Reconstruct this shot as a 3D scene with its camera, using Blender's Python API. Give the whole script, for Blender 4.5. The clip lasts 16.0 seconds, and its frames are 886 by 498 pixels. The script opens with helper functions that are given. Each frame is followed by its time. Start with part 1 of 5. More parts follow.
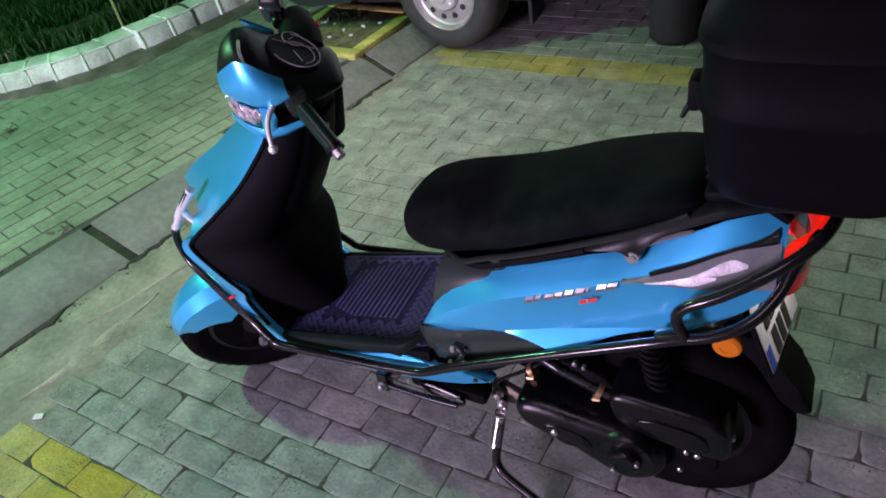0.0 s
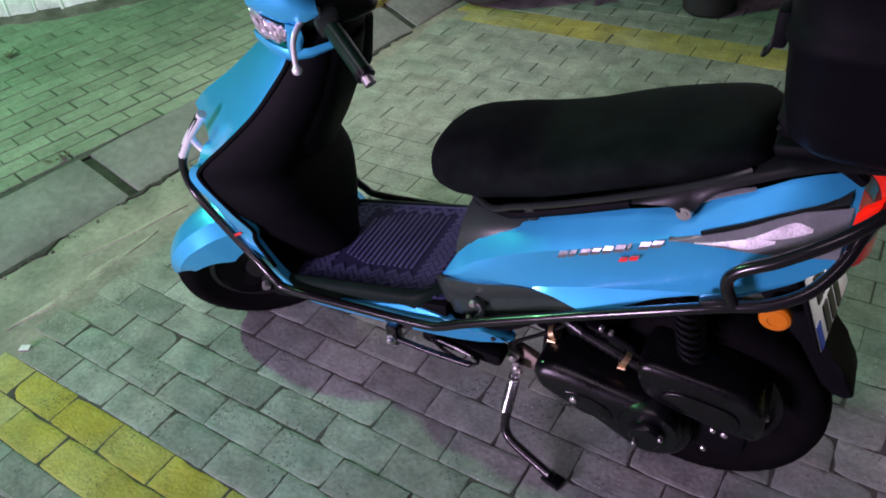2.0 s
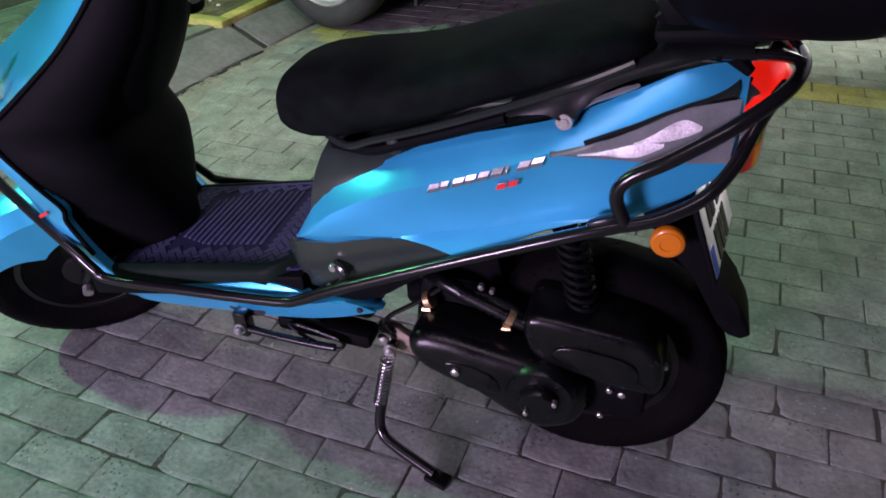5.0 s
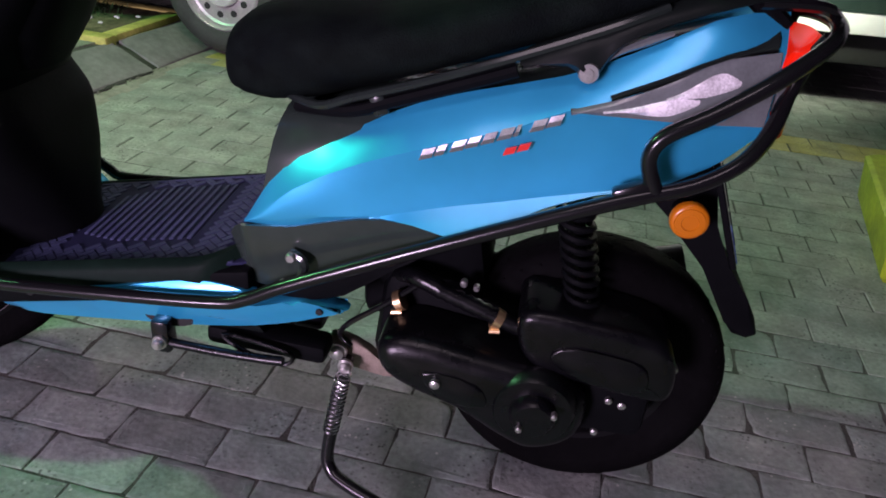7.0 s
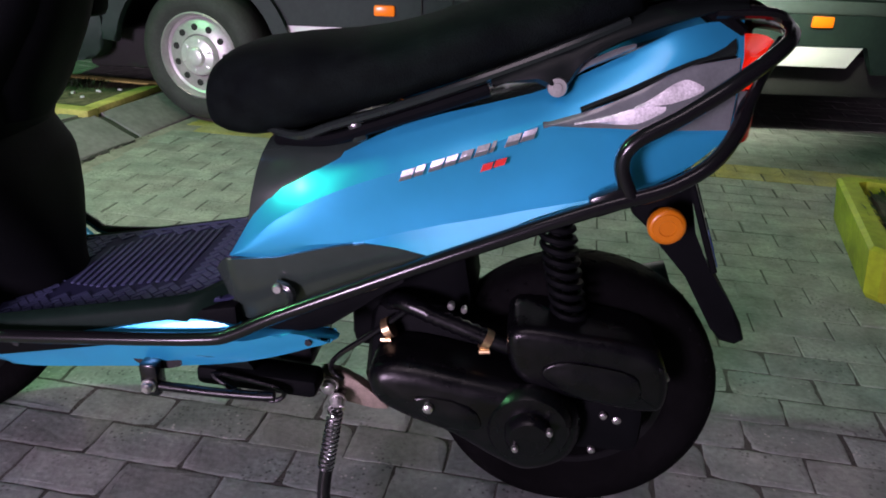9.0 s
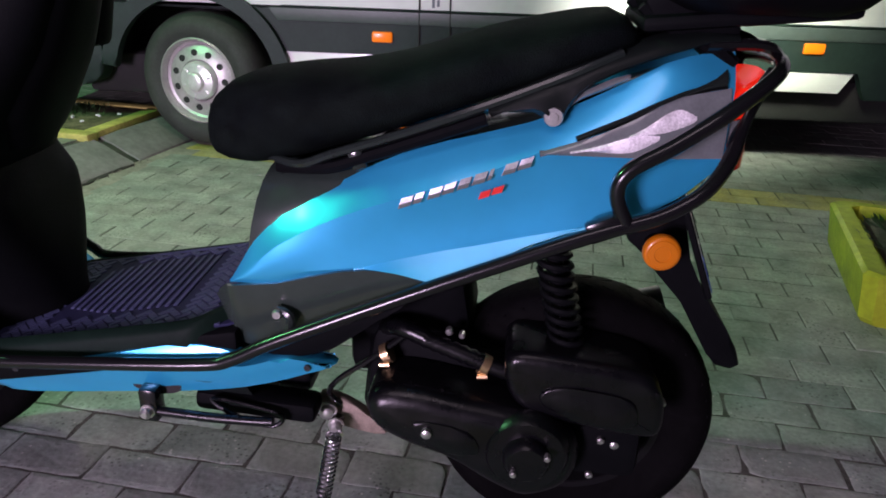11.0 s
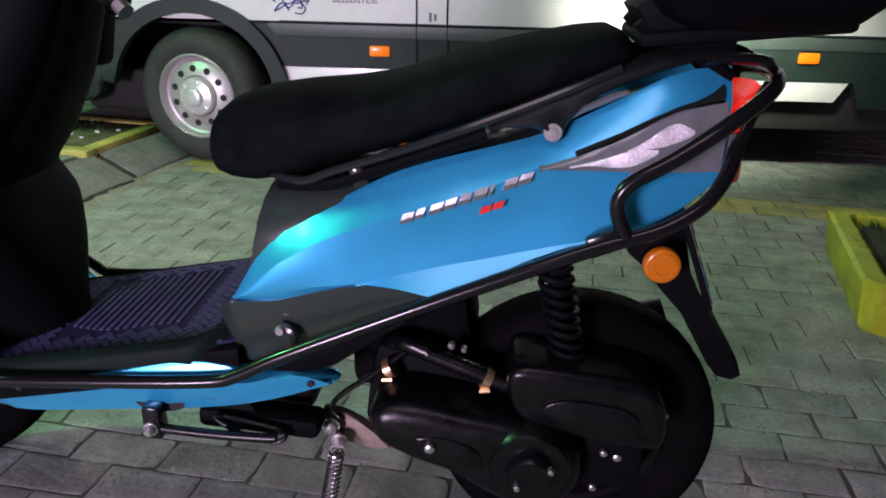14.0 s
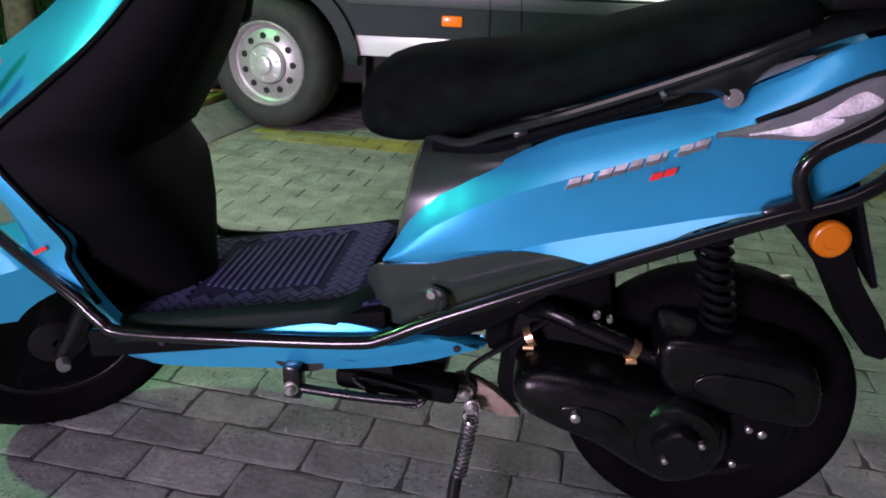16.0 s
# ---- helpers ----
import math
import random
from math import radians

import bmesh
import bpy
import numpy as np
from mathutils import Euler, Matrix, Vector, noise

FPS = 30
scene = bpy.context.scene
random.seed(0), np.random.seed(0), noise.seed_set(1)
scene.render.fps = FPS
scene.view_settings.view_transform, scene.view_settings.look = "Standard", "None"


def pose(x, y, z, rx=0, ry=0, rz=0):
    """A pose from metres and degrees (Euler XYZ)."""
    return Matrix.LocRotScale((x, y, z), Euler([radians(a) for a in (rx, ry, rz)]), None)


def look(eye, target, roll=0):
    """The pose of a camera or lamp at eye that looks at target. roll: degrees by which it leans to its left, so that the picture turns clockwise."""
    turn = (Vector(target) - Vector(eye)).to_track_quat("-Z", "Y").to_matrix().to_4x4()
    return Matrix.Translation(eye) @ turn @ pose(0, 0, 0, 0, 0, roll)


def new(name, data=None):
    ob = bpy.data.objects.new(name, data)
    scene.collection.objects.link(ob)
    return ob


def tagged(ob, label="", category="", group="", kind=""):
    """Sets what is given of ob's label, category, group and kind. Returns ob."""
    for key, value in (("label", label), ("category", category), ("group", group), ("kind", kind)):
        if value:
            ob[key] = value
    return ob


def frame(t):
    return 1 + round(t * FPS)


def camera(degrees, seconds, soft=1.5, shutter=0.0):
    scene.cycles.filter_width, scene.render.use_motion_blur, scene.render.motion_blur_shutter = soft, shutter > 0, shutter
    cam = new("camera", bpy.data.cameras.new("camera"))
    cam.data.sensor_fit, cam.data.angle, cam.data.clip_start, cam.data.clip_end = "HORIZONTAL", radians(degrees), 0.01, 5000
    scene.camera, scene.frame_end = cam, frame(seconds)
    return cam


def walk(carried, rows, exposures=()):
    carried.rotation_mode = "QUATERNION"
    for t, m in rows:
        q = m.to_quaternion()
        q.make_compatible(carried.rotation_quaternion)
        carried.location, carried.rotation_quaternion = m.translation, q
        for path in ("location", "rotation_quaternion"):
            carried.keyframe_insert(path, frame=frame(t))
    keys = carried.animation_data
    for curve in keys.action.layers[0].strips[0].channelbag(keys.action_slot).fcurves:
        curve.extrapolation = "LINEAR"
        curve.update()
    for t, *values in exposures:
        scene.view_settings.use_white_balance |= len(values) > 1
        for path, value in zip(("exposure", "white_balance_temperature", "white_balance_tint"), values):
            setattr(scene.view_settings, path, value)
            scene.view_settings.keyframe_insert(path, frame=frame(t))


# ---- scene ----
cam = camera(63.4, 16.0, soft=1.8)
PATH = [
    (0, (0.668, -1.122, 1.599), (-0.14, 0.235, 0.372), -11.2),
    (0.5, (0.66, -1.127, 1.586), (-0.128, 0.268, 0.389), -10.1),
    (1, (0.652, -1.12, 1.56), (-0.107, 0.253, 0.319), -9.9),
    (1.5, (0.62, -1.107, 1.533), (-0.139, 0.241, 0.265), -8.0),
    (2, (0.581, -1.109, 1.499), (-0.202, 0.208, 0.213), -6.9),
    (2.5, (0.514, -1.157, 1.466), (-0.15, 0.179, 0.135), -7.4),
    (3, (0.481, -1.196, 1.408), (-0.058, 0.238, 0.122), -3.8),
    (3.5, (0.494, -1.192, 1.327), (-0.027, 0.277, 0.073), -2.6),
    (4, (0.519, -1.158, 1.288), (0.004, 0.347, 0.076), -2.8),
    (4.5, (0.573, -1.108, 1.251), (0.072, 0.408, 0.047), -2.1),
    (4.7, (0.578, -1.101, 1.241), (0.076, 0.426, 0.051), -2.1),
    (6.8, (0.39, -1.038, 1.027), (0.24, 0.694, 0.039), 4.7),
    (7, (0.385, -1.044, 1.016), (0.228, 0.68, 0.015), 5.0),
    (7.5, (0.387, -1.06, 0.996), (0.245, 0.676, 0.012), 3.9),
    (8, (0.391, -1.069, 0.983), (0.258, 0.717, 0.092), 2.7),
    (8.5, (0.394, -1.078, 0.973), (0.247, 0.723, 0.117), 2.3),
    (9, (0.397, -1.082, 0.971), (0.256, 0.725, 0.124), 1.9),
    (9.5, (0.397, -1.081, 0.973), (0.254, 0.741, 0.162), 2.0),
    (12, (0.394, -1.097, 0.985), (0.267, 0.74, 0.205), 1.8),
    (12.5, (0.395, -1.096, 0.986), (0.269, 0.746, 0.216), 1.6),
    (13, (0.396, -1.097, 0.988), (0.273, 0.745, 0.219), 1.6),
    (13.5, (0.396, -1.095, 0.987), (0.269, 0.748, 0.222), 1.6),
    (14, (0.391, -1.095, 0.989), (0.258, 0.749, 0.227), 1.4),
    (14.5, (0.38, -1.151, 0.994), (0.219, 0.698, 0.251), 2.0),
    (15, (0.34, -1.165, 0.987), (0.153, 0.675, 0.226), 2.3),
    (15.5, (0.283, -1.139, 0.974), (0.078, 0.682, 0.172), 2.2),
    (16, (0.206, -1.107, 0.962), (0.005, 0.705, 0.14), 2.2),
]
walk(cam, [(t, look(eye, target, roll)) for t, eye, target, roll in PATH], [(0.0, 0.08, 6500, 7), (4.7, 0.04, 6400, 7), (6.8, -0.06, 6700, -5), (16.0, -0.1, 6700, -5)])

# ---- light and world ----
world = bpy.data.worlds.new("night")
scene.world = world
world.use_nodes = True
wbg = world.node_tree.nodes["Background"]
wbg.inputs["Color"].default_value = (0.32, 0.42, 0.50, 1)
wbg.inputs["Strength"].default_value = 0.026


def lamp(name, kind, eye, target, watts, colour, size, spread=None):
    data = bpy.data.lights.new(name, kind)
    data.energy, data.color = watts, colour
    if kind == "AREA":
        if isinstance(size, tuple):
            data.shape, data.size, data.size_y = "RECTANGLE", *size
        else:
            data.shape, data.size = "DISK", size
        data.spread = radians(spread or 180)
    else:
        data.shadow_soft_size = size
    ob = new(name, data)
    ob.matrix_world = look(eye, target)
    return ob


lamp("street_lamp_green", "POINT", (-2.95, -0.02, 2.69), (0, 0, 0), 240, (0.32, 1.0, 0.45), 0.06)
lamp("flood_light_violet", "AREA", (-2.6, -6.0, 1.3), (-0.45, 0.2, 0.55), 112, (0.90, 0.62, 1.0), 1.6, 80)
# Added overhead fill, source unseen: puts pale highlights on the scooter's creased panels.
lamp("fill_light_lilac", "AREA", (-0.10, -2.15, 3.8), (-0.05, -0.2, 0.5), 8.5, (1.0, 0.74, 0.98), (2.2, 0.9), 110)
# Narrow fill added only to brighten the van's side; no such lamp stands there.
lamp("van_fill_warm", "AREA", (1.0, 1.0, 1.6), (1.25, 2.3, 0.88), 17, (1.0, 0.97, 0.88), 0.3, 50)
# Invented fill that lifts the paving and kerb left of the scooter.
lamp("ground_fill", "AREA", (-1.3, 1.5, 2.8), (-0.95, 1.15, 0), 5.8, (1.0, 0.90, 0.78), 0.2, 76)
lamp("plate_light", "POINT", (0.742, 0.0, 0.700), (0, 0, 0), 0.75, (1.0, 0.95, 0.95), 0.001)

# ---- materials ----


def mat(name, base, rough=0.5, metal=0.0, vary=0.0, scale=8.0, bump=0.0, bscale=60.0, coat=0.0, second=None, spots=0.0,
        per_object=0.0, per_island=0.0, emit=0.0, transmission=0.0, rvary=0.0, spec=0.5, crough=0.06):
    """A procedural surface: two scales of noise in the colour, fine relief, and optional variation from piece to piece."""
    m = bpy.data.materials.new(name)
    m.use_nodes = True
    nt = m.node_tree
    bs = nt.nodes["Principled BSDF"]
    bs.inputs["Roughness"].default_value = rough
    bs.inputs["Metallic"].default_value = metal
    bs.inputs["Specular IOR Level"].default_value = spec
    bs.inputs["Coat Weight"].default_value = coat
    bs.inputs["Coat Roughness"].default_value = crough
    bs.inputs["Transmission Weight"].default_value = transmission
    if emit:
        bs.inputs["Emission Color"].default_value = (*base, 1)
        bs.inputs["Emission Strength"].default_value = emit
    col = nt.nodes.new("ShaderNodeRGB")
    col.outputs[0].default_value = (*base, 1)
    out = col.outputs[0]
    geo = nt.nodes.new("ShaderNodeNewGeometry")

    def noise_tex(sc, detail=4.0):
        n = nt.nodes.new("ShaderNodeTexNoise")
        n.inputs["Scale"].default_value = sc
        n.inputs["Detail"].default_value = detail
        nt.links.new(geo.outputs["Position"], n.inputs["Vector"])
        return n.outputs["Fac"]

    def ramp(fac, lo, hi, a, b):
        r = nt.nodes.new("ShaderNodeMapRange")
        r.inputs["From Min"].default_value, r.inputs["From Max"].default_value = lo, hi
        r.inputs["To Min"].default_value, r.inputs["To Max"].default_value = a, b
        nt.links.new(fac, r.inputs["Value"])
        return r.outputs["Result"]

    def mixc(fac, a, b, kind="MIX"):
        x = nt.nodes.new("ShaderNodeMix")
        x.data_type, x.blend_type = "RGBA", kind
        for s, v in ((x.inputs[0], fac), (x.inputs[6], a), (x.inputs[7], b)):
            if isinstance(v, (int, float)):
                s.default_value = v
            elif isinstance(v, tuple):
                s.default_value = (*v, 1)
            else:
                nt.links.new(v, s)
        return x.outputs[2]

    def scaled(out, fac):
        v = nt.nodes.new("ShaderNodeVectorMath")
        v.operation = "SCALE"
        nt.links.new(out, v.inputs[0])
        nt.links.new(fac, v.inputs["Scale"])
        return v.outputs[0]

    if second:
        out = mixc(ramp(noise_tex(scale * 0.37), 0.42, 0.62, 0, 1), out, second)
    if vary:
        out = scaled(out, ramp(noise_tex(scale), 0.3, 0.7, 1 - vary, 1 + vary))
        out = scaled(out, ramp(noise_tex(scale * 7.3, 3.0), 0.3, 0.7, 1 - vary * 0.6, 1 + vary * 0.6))
    if per_object:
        oi = nt.nodes.new("ShaderNodeObjectInfo")
        out = scaled(out, ramp(oi.outputs["Random"], 0, 1, 1 - per_object, 1 + per_object))
    if per_island:
        out = scaled(out, ramp(geo.outputs["Random Per Island"], 0, 1, 1 - per_island, 1 + per_island))
    if spots:
        vo = nt.nodes.new("ShaderNodeTexVoronoi")
        vo.inputs["Scale"].default_value = 62.0
        nt.links.new(geo.outputs["Position"], vo.inputs["Vector"])
        keep = nt.nodes.new("ShaderNodeMath")
        keep.operation = "MULTIPLY"
        nt.links.new(ramp(vo.outputs["Distance"], 0.12, 0.22, 1, 0), keep.inputs[0])
        nt.links.new(ramp(noise_tex(9.0), 0.52, 0.66, 0, spots), keep.inputs[1])
        out = mixc(keep.outputs[0], out, (0.62, 0.60, 0.56))
        v2 = nt.nodes.new("ShaderNodeTexVoronoi")
        v2.inputs["Scale"].default_value = 85.0
        nt.links.new(geo.outputs["Position"], v2.inputs["Vector"])
        k2 = nt.nodes.new("ShaderNodeMath")
        k2.operation = "MULTIPLY"
        nt.links.new(ramp(v2.outputs["Distance"], 0.12, 0.34, 1, 0), k2.inputs[0])
        nt.links.new(ramp(noise_tex(7.0), 0.46, 0.62, 0, 0.85), k2.inputs[1])
        out = mixc(k2.outputs[0], out, (0.04, 0.045, 0.04))
    nt.links.new(out, bs.inputs["Base Color"])
    if rvary:
        nt.links.new(ramp(noise_tex(scale * 2.1), 0.3, 0.7, max(0.02, rough - rvary), min(1, rough + rvary)), bs.inputs["Roughness"])
    if bump:
        b = nt.nodes.new("ShaderNodeBump")
        b.inputs["Strength"].default_value = min(1.0, bump)
        b.inputs["Distance"].default_value = 0.004
        nt.links.new(noise_tex(bscale, 6.0), b.inputs["Height"])
        nt.links.new(b.outputs[0], bs.inputs["Normal"])
    return m


M_PAVER = mat("paver_concrete", (0.27, 0.285, 0.265), 0.78, vary=0.28, scale=11, bump=0.26, bscale=90, spots=0.75, per_object=0.20, second=(0.22, 0.26, 0.24), rvary=0.12)
M_PAVER_J = mat("paver_concrete_far", (0.28, 0.285, 0.26), 0.78, vary=0.28, scale=11, bump=0.45, bscale=85, spots=0.5, per_island=0.11, second=(0.24, 0.265, 0.24), rvary=0.12)
M_PAVER_W = mat("paver_greenish_walk", (0.285, 0.29, 0.25), 0.75, vary=0.22, scale=5, bump=0.5, bscale=130, spots=0.25, per_island=0.09, second=(0.235, 0.25, 0.21), rvary=0.12)
M_YEL = mat("paver_yellow_paint", (0.42, 0.34, 0.035), 0.62, vary=0.2, scale=9, bump=0.5, bscale=110, spots=0.35, per_object=0.12, second=(0.40, 0.36, 0.10), rvary=0.1)
M_YEL_J = mat("paver_yellow_paint_worn", (0.42, 0.35, 0.10), 0.62, vary=0.25, scale=9, bump=0.5, bscale=110, spots=0.5, per_island=0.12, second=(0.36, 0.33, 0.16), rvary=0.1)
M_SOIL = mat("joint_sand", (0.07, 0.068, 0.06), 0.95, vary=0.35, scale=20, bump=0.7, bscale=200)
M_GUTTER = mat("kerb_concrete", (0.25, 0.235, 0.24), 0.8, vary=0.22, scale=5, bump=0.4, bscale=90, second=(0.19, 0.18, 0.185))
M_LIME = mat("lime_smear", (0.46, 0.42, 0.37), 0.9, vary=0.3, scale=16, bump=0.5, bscale=80, second=(0.32, 0.29, 0.25))
M_MORTAR = mat("mortar_strip", (0.32, 0.285, 0.255), 0.85, vary=0.25, scale=6, bump=0.5, bscale=70, second=(0.23, 0.23, 0.20))
M_DARKJ = mat("gutter_joint_dirt", (0.05, 0.047, 0.042), 0.95, vary=0.4, scale=18, bump=0.6)
M_GRIT = mat("gravel_grit", (0.22, 0.20, 0.17), 0.9, per_island=0.5)
M_KERB = mat("whitewashed_stone", (0.88, 0.81, 0.87), 0.8, vary=0.2, scale=9, bump=0.8, bscale=40, second=(0.70, 0.62, 0.68), per_object=0.12)
M_WASH = mat("fresh_whitewash", (0.90, 0.87, 0.90), 0.8, vary=0.15, scale=20, bump=0.5, bscale=60)
M_GRASS = mat("grass_blades", (0.018, 0.058, 0.010), 0.6, vary=0.45, scale=10, per_island=0.5)
M_EARTH = mat("garden_soil", (0.06, 0.055, 0.035), 0.95, vary=0.4, scale=14, bump=0.8)
M_PITSOIL = mat("pale_earth", (0.20, 0.16, 0.10), 0.95, vary=0.4, scale=22, bump=0.9, bscale=70, second=(0.10, 0.085, 0.05))
M_BARK = mat("tree_bark", (0.16, 0.12, 0.085), 0.9, vary=0.35, scale=25, bump=0.9, bscale=60)
M_STAKE = mat("bamboo_stake", (0.33, 0.34, 0.15), 0.6, vary=0.2, scale=30)
M_PITYEL = mat("pit_border_yellow", (0.52, 0.46, 0.13), 0.75, vary=0.25, scale=8, bump=0.5)
M_PLANTER = mat("planter_paint", (0.36, 0.41, 0.02), 0.6, vary=0.25, scale=6, bump=0.4, second=(0.27, 0.31, 0.02))

M_BLUE = mat("scooter_blue_paint", (0.060, 0.52, 0.88), 0.34, 0.56, vary=0.04, scale=4, coat=1.0, crough=0.16)
M_POD = mat("satin_black_plastic", (0.007, 0.010, 0.009), 0.38, spec=0.22, vary=0.12, scale=10, bump=0.05, bscale=300)
M_GLOSS = mat("gloss_black_plastic", (0.016, 0.022, 0.020), 0.16, coat=0.3, vary=0.1, scale=6)
M_RIMG = mat("dark_floor_rim", (0.006, 0.014, 0.010), 0.5, spec=0.05, vary=0.2, scale=14)
M_COVER = mat("gloss_dark_cover", (0.026, 0.038, 0.032), 0.24, coat=0.25, vary=0.1, scale=6)
M_LEVER = mat("cast_lever_metal", (0.82, 0.82, 0.82), 0.38, 0.45, vary=0.08, scale=40)
M_HAUNCH = mat("kerb_base_dirt", (0.18, 0.125, 0.135), 0.9, vary=0.35, scale=9, bump=0.7, bscale=60, second=(0.11, 0.085, 0.08))
M_RINGS = mat("dial_print", (0.42, 0.42, 0.46), 0.5)
M_BLACK = mat("matt_black_plastic", (0.0040, 0.0045, 0.0052), 0.6, spec=0.045, vary=0.15, scale=10, bump=0.12, bscale=300)
M_DARK = mat("dark_engine_plastic", (0.0026, 0.0028, 0.0036), 0.30, spec=0.36, vary=0.2, scale=12, bump=0.1, bscale=150, rvary=0.08)
M_TUBE = mat("black_enamel_tube", (0.007, 0.007, 0.008), 0.22, 0.0, spec=0.35, coat=0.25, vary=0.1)
M_SEAT = mat("seat_mesh_fabric", (0.0025, 0.0042, 0.0045), 0.8, spec=0.06, vary=0.3, scale=30, bump=0.6, bscale=420, second=(0.005, 0.008, 0.007))
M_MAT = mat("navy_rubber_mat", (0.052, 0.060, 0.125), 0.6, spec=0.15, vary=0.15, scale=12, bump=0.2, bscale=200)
M_RUBBER = mat("tyre_rubber", (0.0028, 0.0028, 0.003), 0.8, spec=0.04, vary=0.3, scale=12, bump=0.3, bscale=90)
M_RIM = mat("black_alloy", (0.008, 0.008, 0.009), 0.4, 0.2, vary=0.1)
M_CHROME = mat("bright_metal", (0.75, 0.75, 0.76), 0.2, 1.0, vary=0.08, scale=30)
M_STEEL = mat("zinc_steel", (0.55, 0.55, 0.53), 0.35, 0.9, vary=0.15, scale=40)
M_BADGE = mat("satin_silver_badge", (0.40, 0.40, 0.42), 0.35, 0.5, vary=0.4, scale=90)
M_BRASS = mat("zinc_yellow_clamp", (0.72, 0.52, 0.28), 0.3, 0.9, vary=0.15, scale=40)
M_TAN = mat("bare_cast_bracket", (0.30, 0.25, 0.20), 0.6, 0.3, vary=0.2, scale=40, bump=0.2)
M_RED = mat("red_lamp_lens", (0.70, 0.010, 0.004), 0.3, coat=0.1, emit=0.85)
M_RED2 = mat("red_switch", (0.6, 0.02, 0.02), 0.3)
M_DKRED = mat("dark_red_lens", (0.35, 0.01, 0.01), 0.15, coat=0.5, emit=0.35)
M_AMBER = mat("amber_lens", (0.56, 0.165, 0.007), 0.3, coat=0.4)
M_LENS = mat("lamp_reflector", (0.95, 0.93, 0.96), 0.2, 0.12, vary=0.35, scale=45, coat=0.6)
M_HEADL = mat("headlamp_reflector", (0.55, 0.52, 0.55), 0.30, 0.55, vary=0.6, scale=70, coat=0.7)
M_LENSG = mat("clear_lens_over_grey", (0.16, 0.18, 0.18), 0.12, 0.0, coat=0.7, vary=0.12, scale=30)
# Dark tone for the painted shadow strips on the badge blocks.
M_BADGESHADE = mat("badge_shadow_tone", (0.12, 0.14, 0.135), 0.10, 0.0, coat=0.6, vary=0.2)
M_PLATE = mat("number_plate_white", (0.72, 0.72, 0.74), 0.35, vary=0.05)
M_INK = mat("plate_black", (0.015, 0.015, 0.018), 0.4)
M_PBLUE = mat("plate_blue", (0.03, 0.08, 0.5), 0.4)
M_REDBADGE = mat("red_badge", (0.70, 0.03, 0.03), 0.3, coat=0.3)
M_DIAL = mat("dial_face", (0.008, 0.008, 0.012), 0.5, spec=0.15)
M_VWHITE = mat("van_white_paint", (0.84, 0.84, 0.83), 0.3, vary=0.04, scale=3, coat=0.4)
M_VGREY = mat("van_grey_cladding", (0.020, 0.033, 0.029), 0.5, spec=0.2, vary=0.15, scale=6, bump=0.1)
# Lit copy of the cladding grey: light on the upward-facing ledge as colour.
M_VGREYLIT = mat("van_grey_ledge_lit", (0.055, 0.072, 0.067), 0.45, vary=0.12, scale=6, bump=0.1)
M_VDARK = mat("van_underbody", (0.015, 0.015, 0.015), 0.8, vary=0.2)
M_VTYRE = mat("van_tyre_rubber", (0.030, 0.033, 0.029), 0.75, vary=0.25, scale=12, bump=0.3)
M_WHEEL = mat("silver_steel_wheel", (0.50, 0.48, 0.48), 0.42, 0.5, vary=0.15, scale=12)
M_HUBCAP = mat("silver_hub_cap", (0.80, 0.80, 0.79), 0.3, 0.5, vary=0.1, scale=12)
# Reflectors are no lamps; a little emission is added to brighten the orange.
M_MARK = mat("orange_reflector_glow", (0.95, 0.20, 0.01), 0.3, coat=0.3, emit=0.35)
M_VTEXT = mat("van_grey_lettering", (0.16, 0.17, 0.20), 0.5)
M_VLOGO = mat("van_blue_emblem", (0.03, 0.05, 0.22), 0.5)
M_BOX = mat("top_case_plastic", (0.003, 0.003, 0.004), 0.62, spec=0.05, vary=0.15, scale=8, bump=0.05, bscale=350)
M_GRIPG = mat("green_black_grip", (0.006, 0.026, 0.013), 0.28, spec=0.3, vary=0.15, scale=20)
M_WALL = mat("night_wall", (0.16, 0.15, 0.14), 0.8, vary=0.2, scale=2, bump=0.2, bscale=20)
# The mat's navy darkened, so groove shade is carried by colour.
M_MATSHADE = mat("mat_groove_shade", (0.022, 0.024, 0.060), 0.7, vary=0.1, spec=0.08)

# ---- mesh helpers ----


def mesh_ob(name, bm, material, smooth=True, sharp=40):
    me = bpy.data.meshes.new(name)
    bmesh.ops.recalc_face_normals(bm, faces=bm.faces)
    bm.to_mesh(me)
    bm.free()
    if smooth:
        for p in me.polygons:
            p.use_smooth = True
        me.set_sharp_from_angle(angle=radians(sharp))
    me.materials.append(material)
    return new(name, me)


def part(name, bm, material, parent, label="", smooth=True, sharp=40):
    ob = mesh_ob(name, bm, material, smooth, sharp)
    ob.parent = parent
    if label:
        tagged(ob, label)
    return ob


def empty(name, m, label, category, group="", kind=""):
    ob = new(name)
    ob.matrix_world = m
    ob.empty_display_size = 0.1
    return tagged(ob, label, category, group, kind)


def B():
    return bmesh.new()


def spline(pts, per=6, closed=False):
    """Points on a smooth curve through pts."""
    P = [Vector(p) for p in pts]
    n = len(P)
    out = []
    for i in range(n if closed else n - 1):
        a, b, c, d = (P[(i - 1) % n], P[i], P[(i + 1) % n], P[(i + 2) % n]) if closed else (P[max(i - 1, 0)], P[i], P[i + 1], P[min(i + 2, n - 1)])
        for k in range(per):
            t = k / per
            out.append(0.5 * (2 * b + (c - a) * t + (2 * a - 5 * b + 4 * c - d) * t * t + (3 * b - a - 3 * c + d) * t ** 3))
    if not closed:
        out.append(P[-1])
    return out


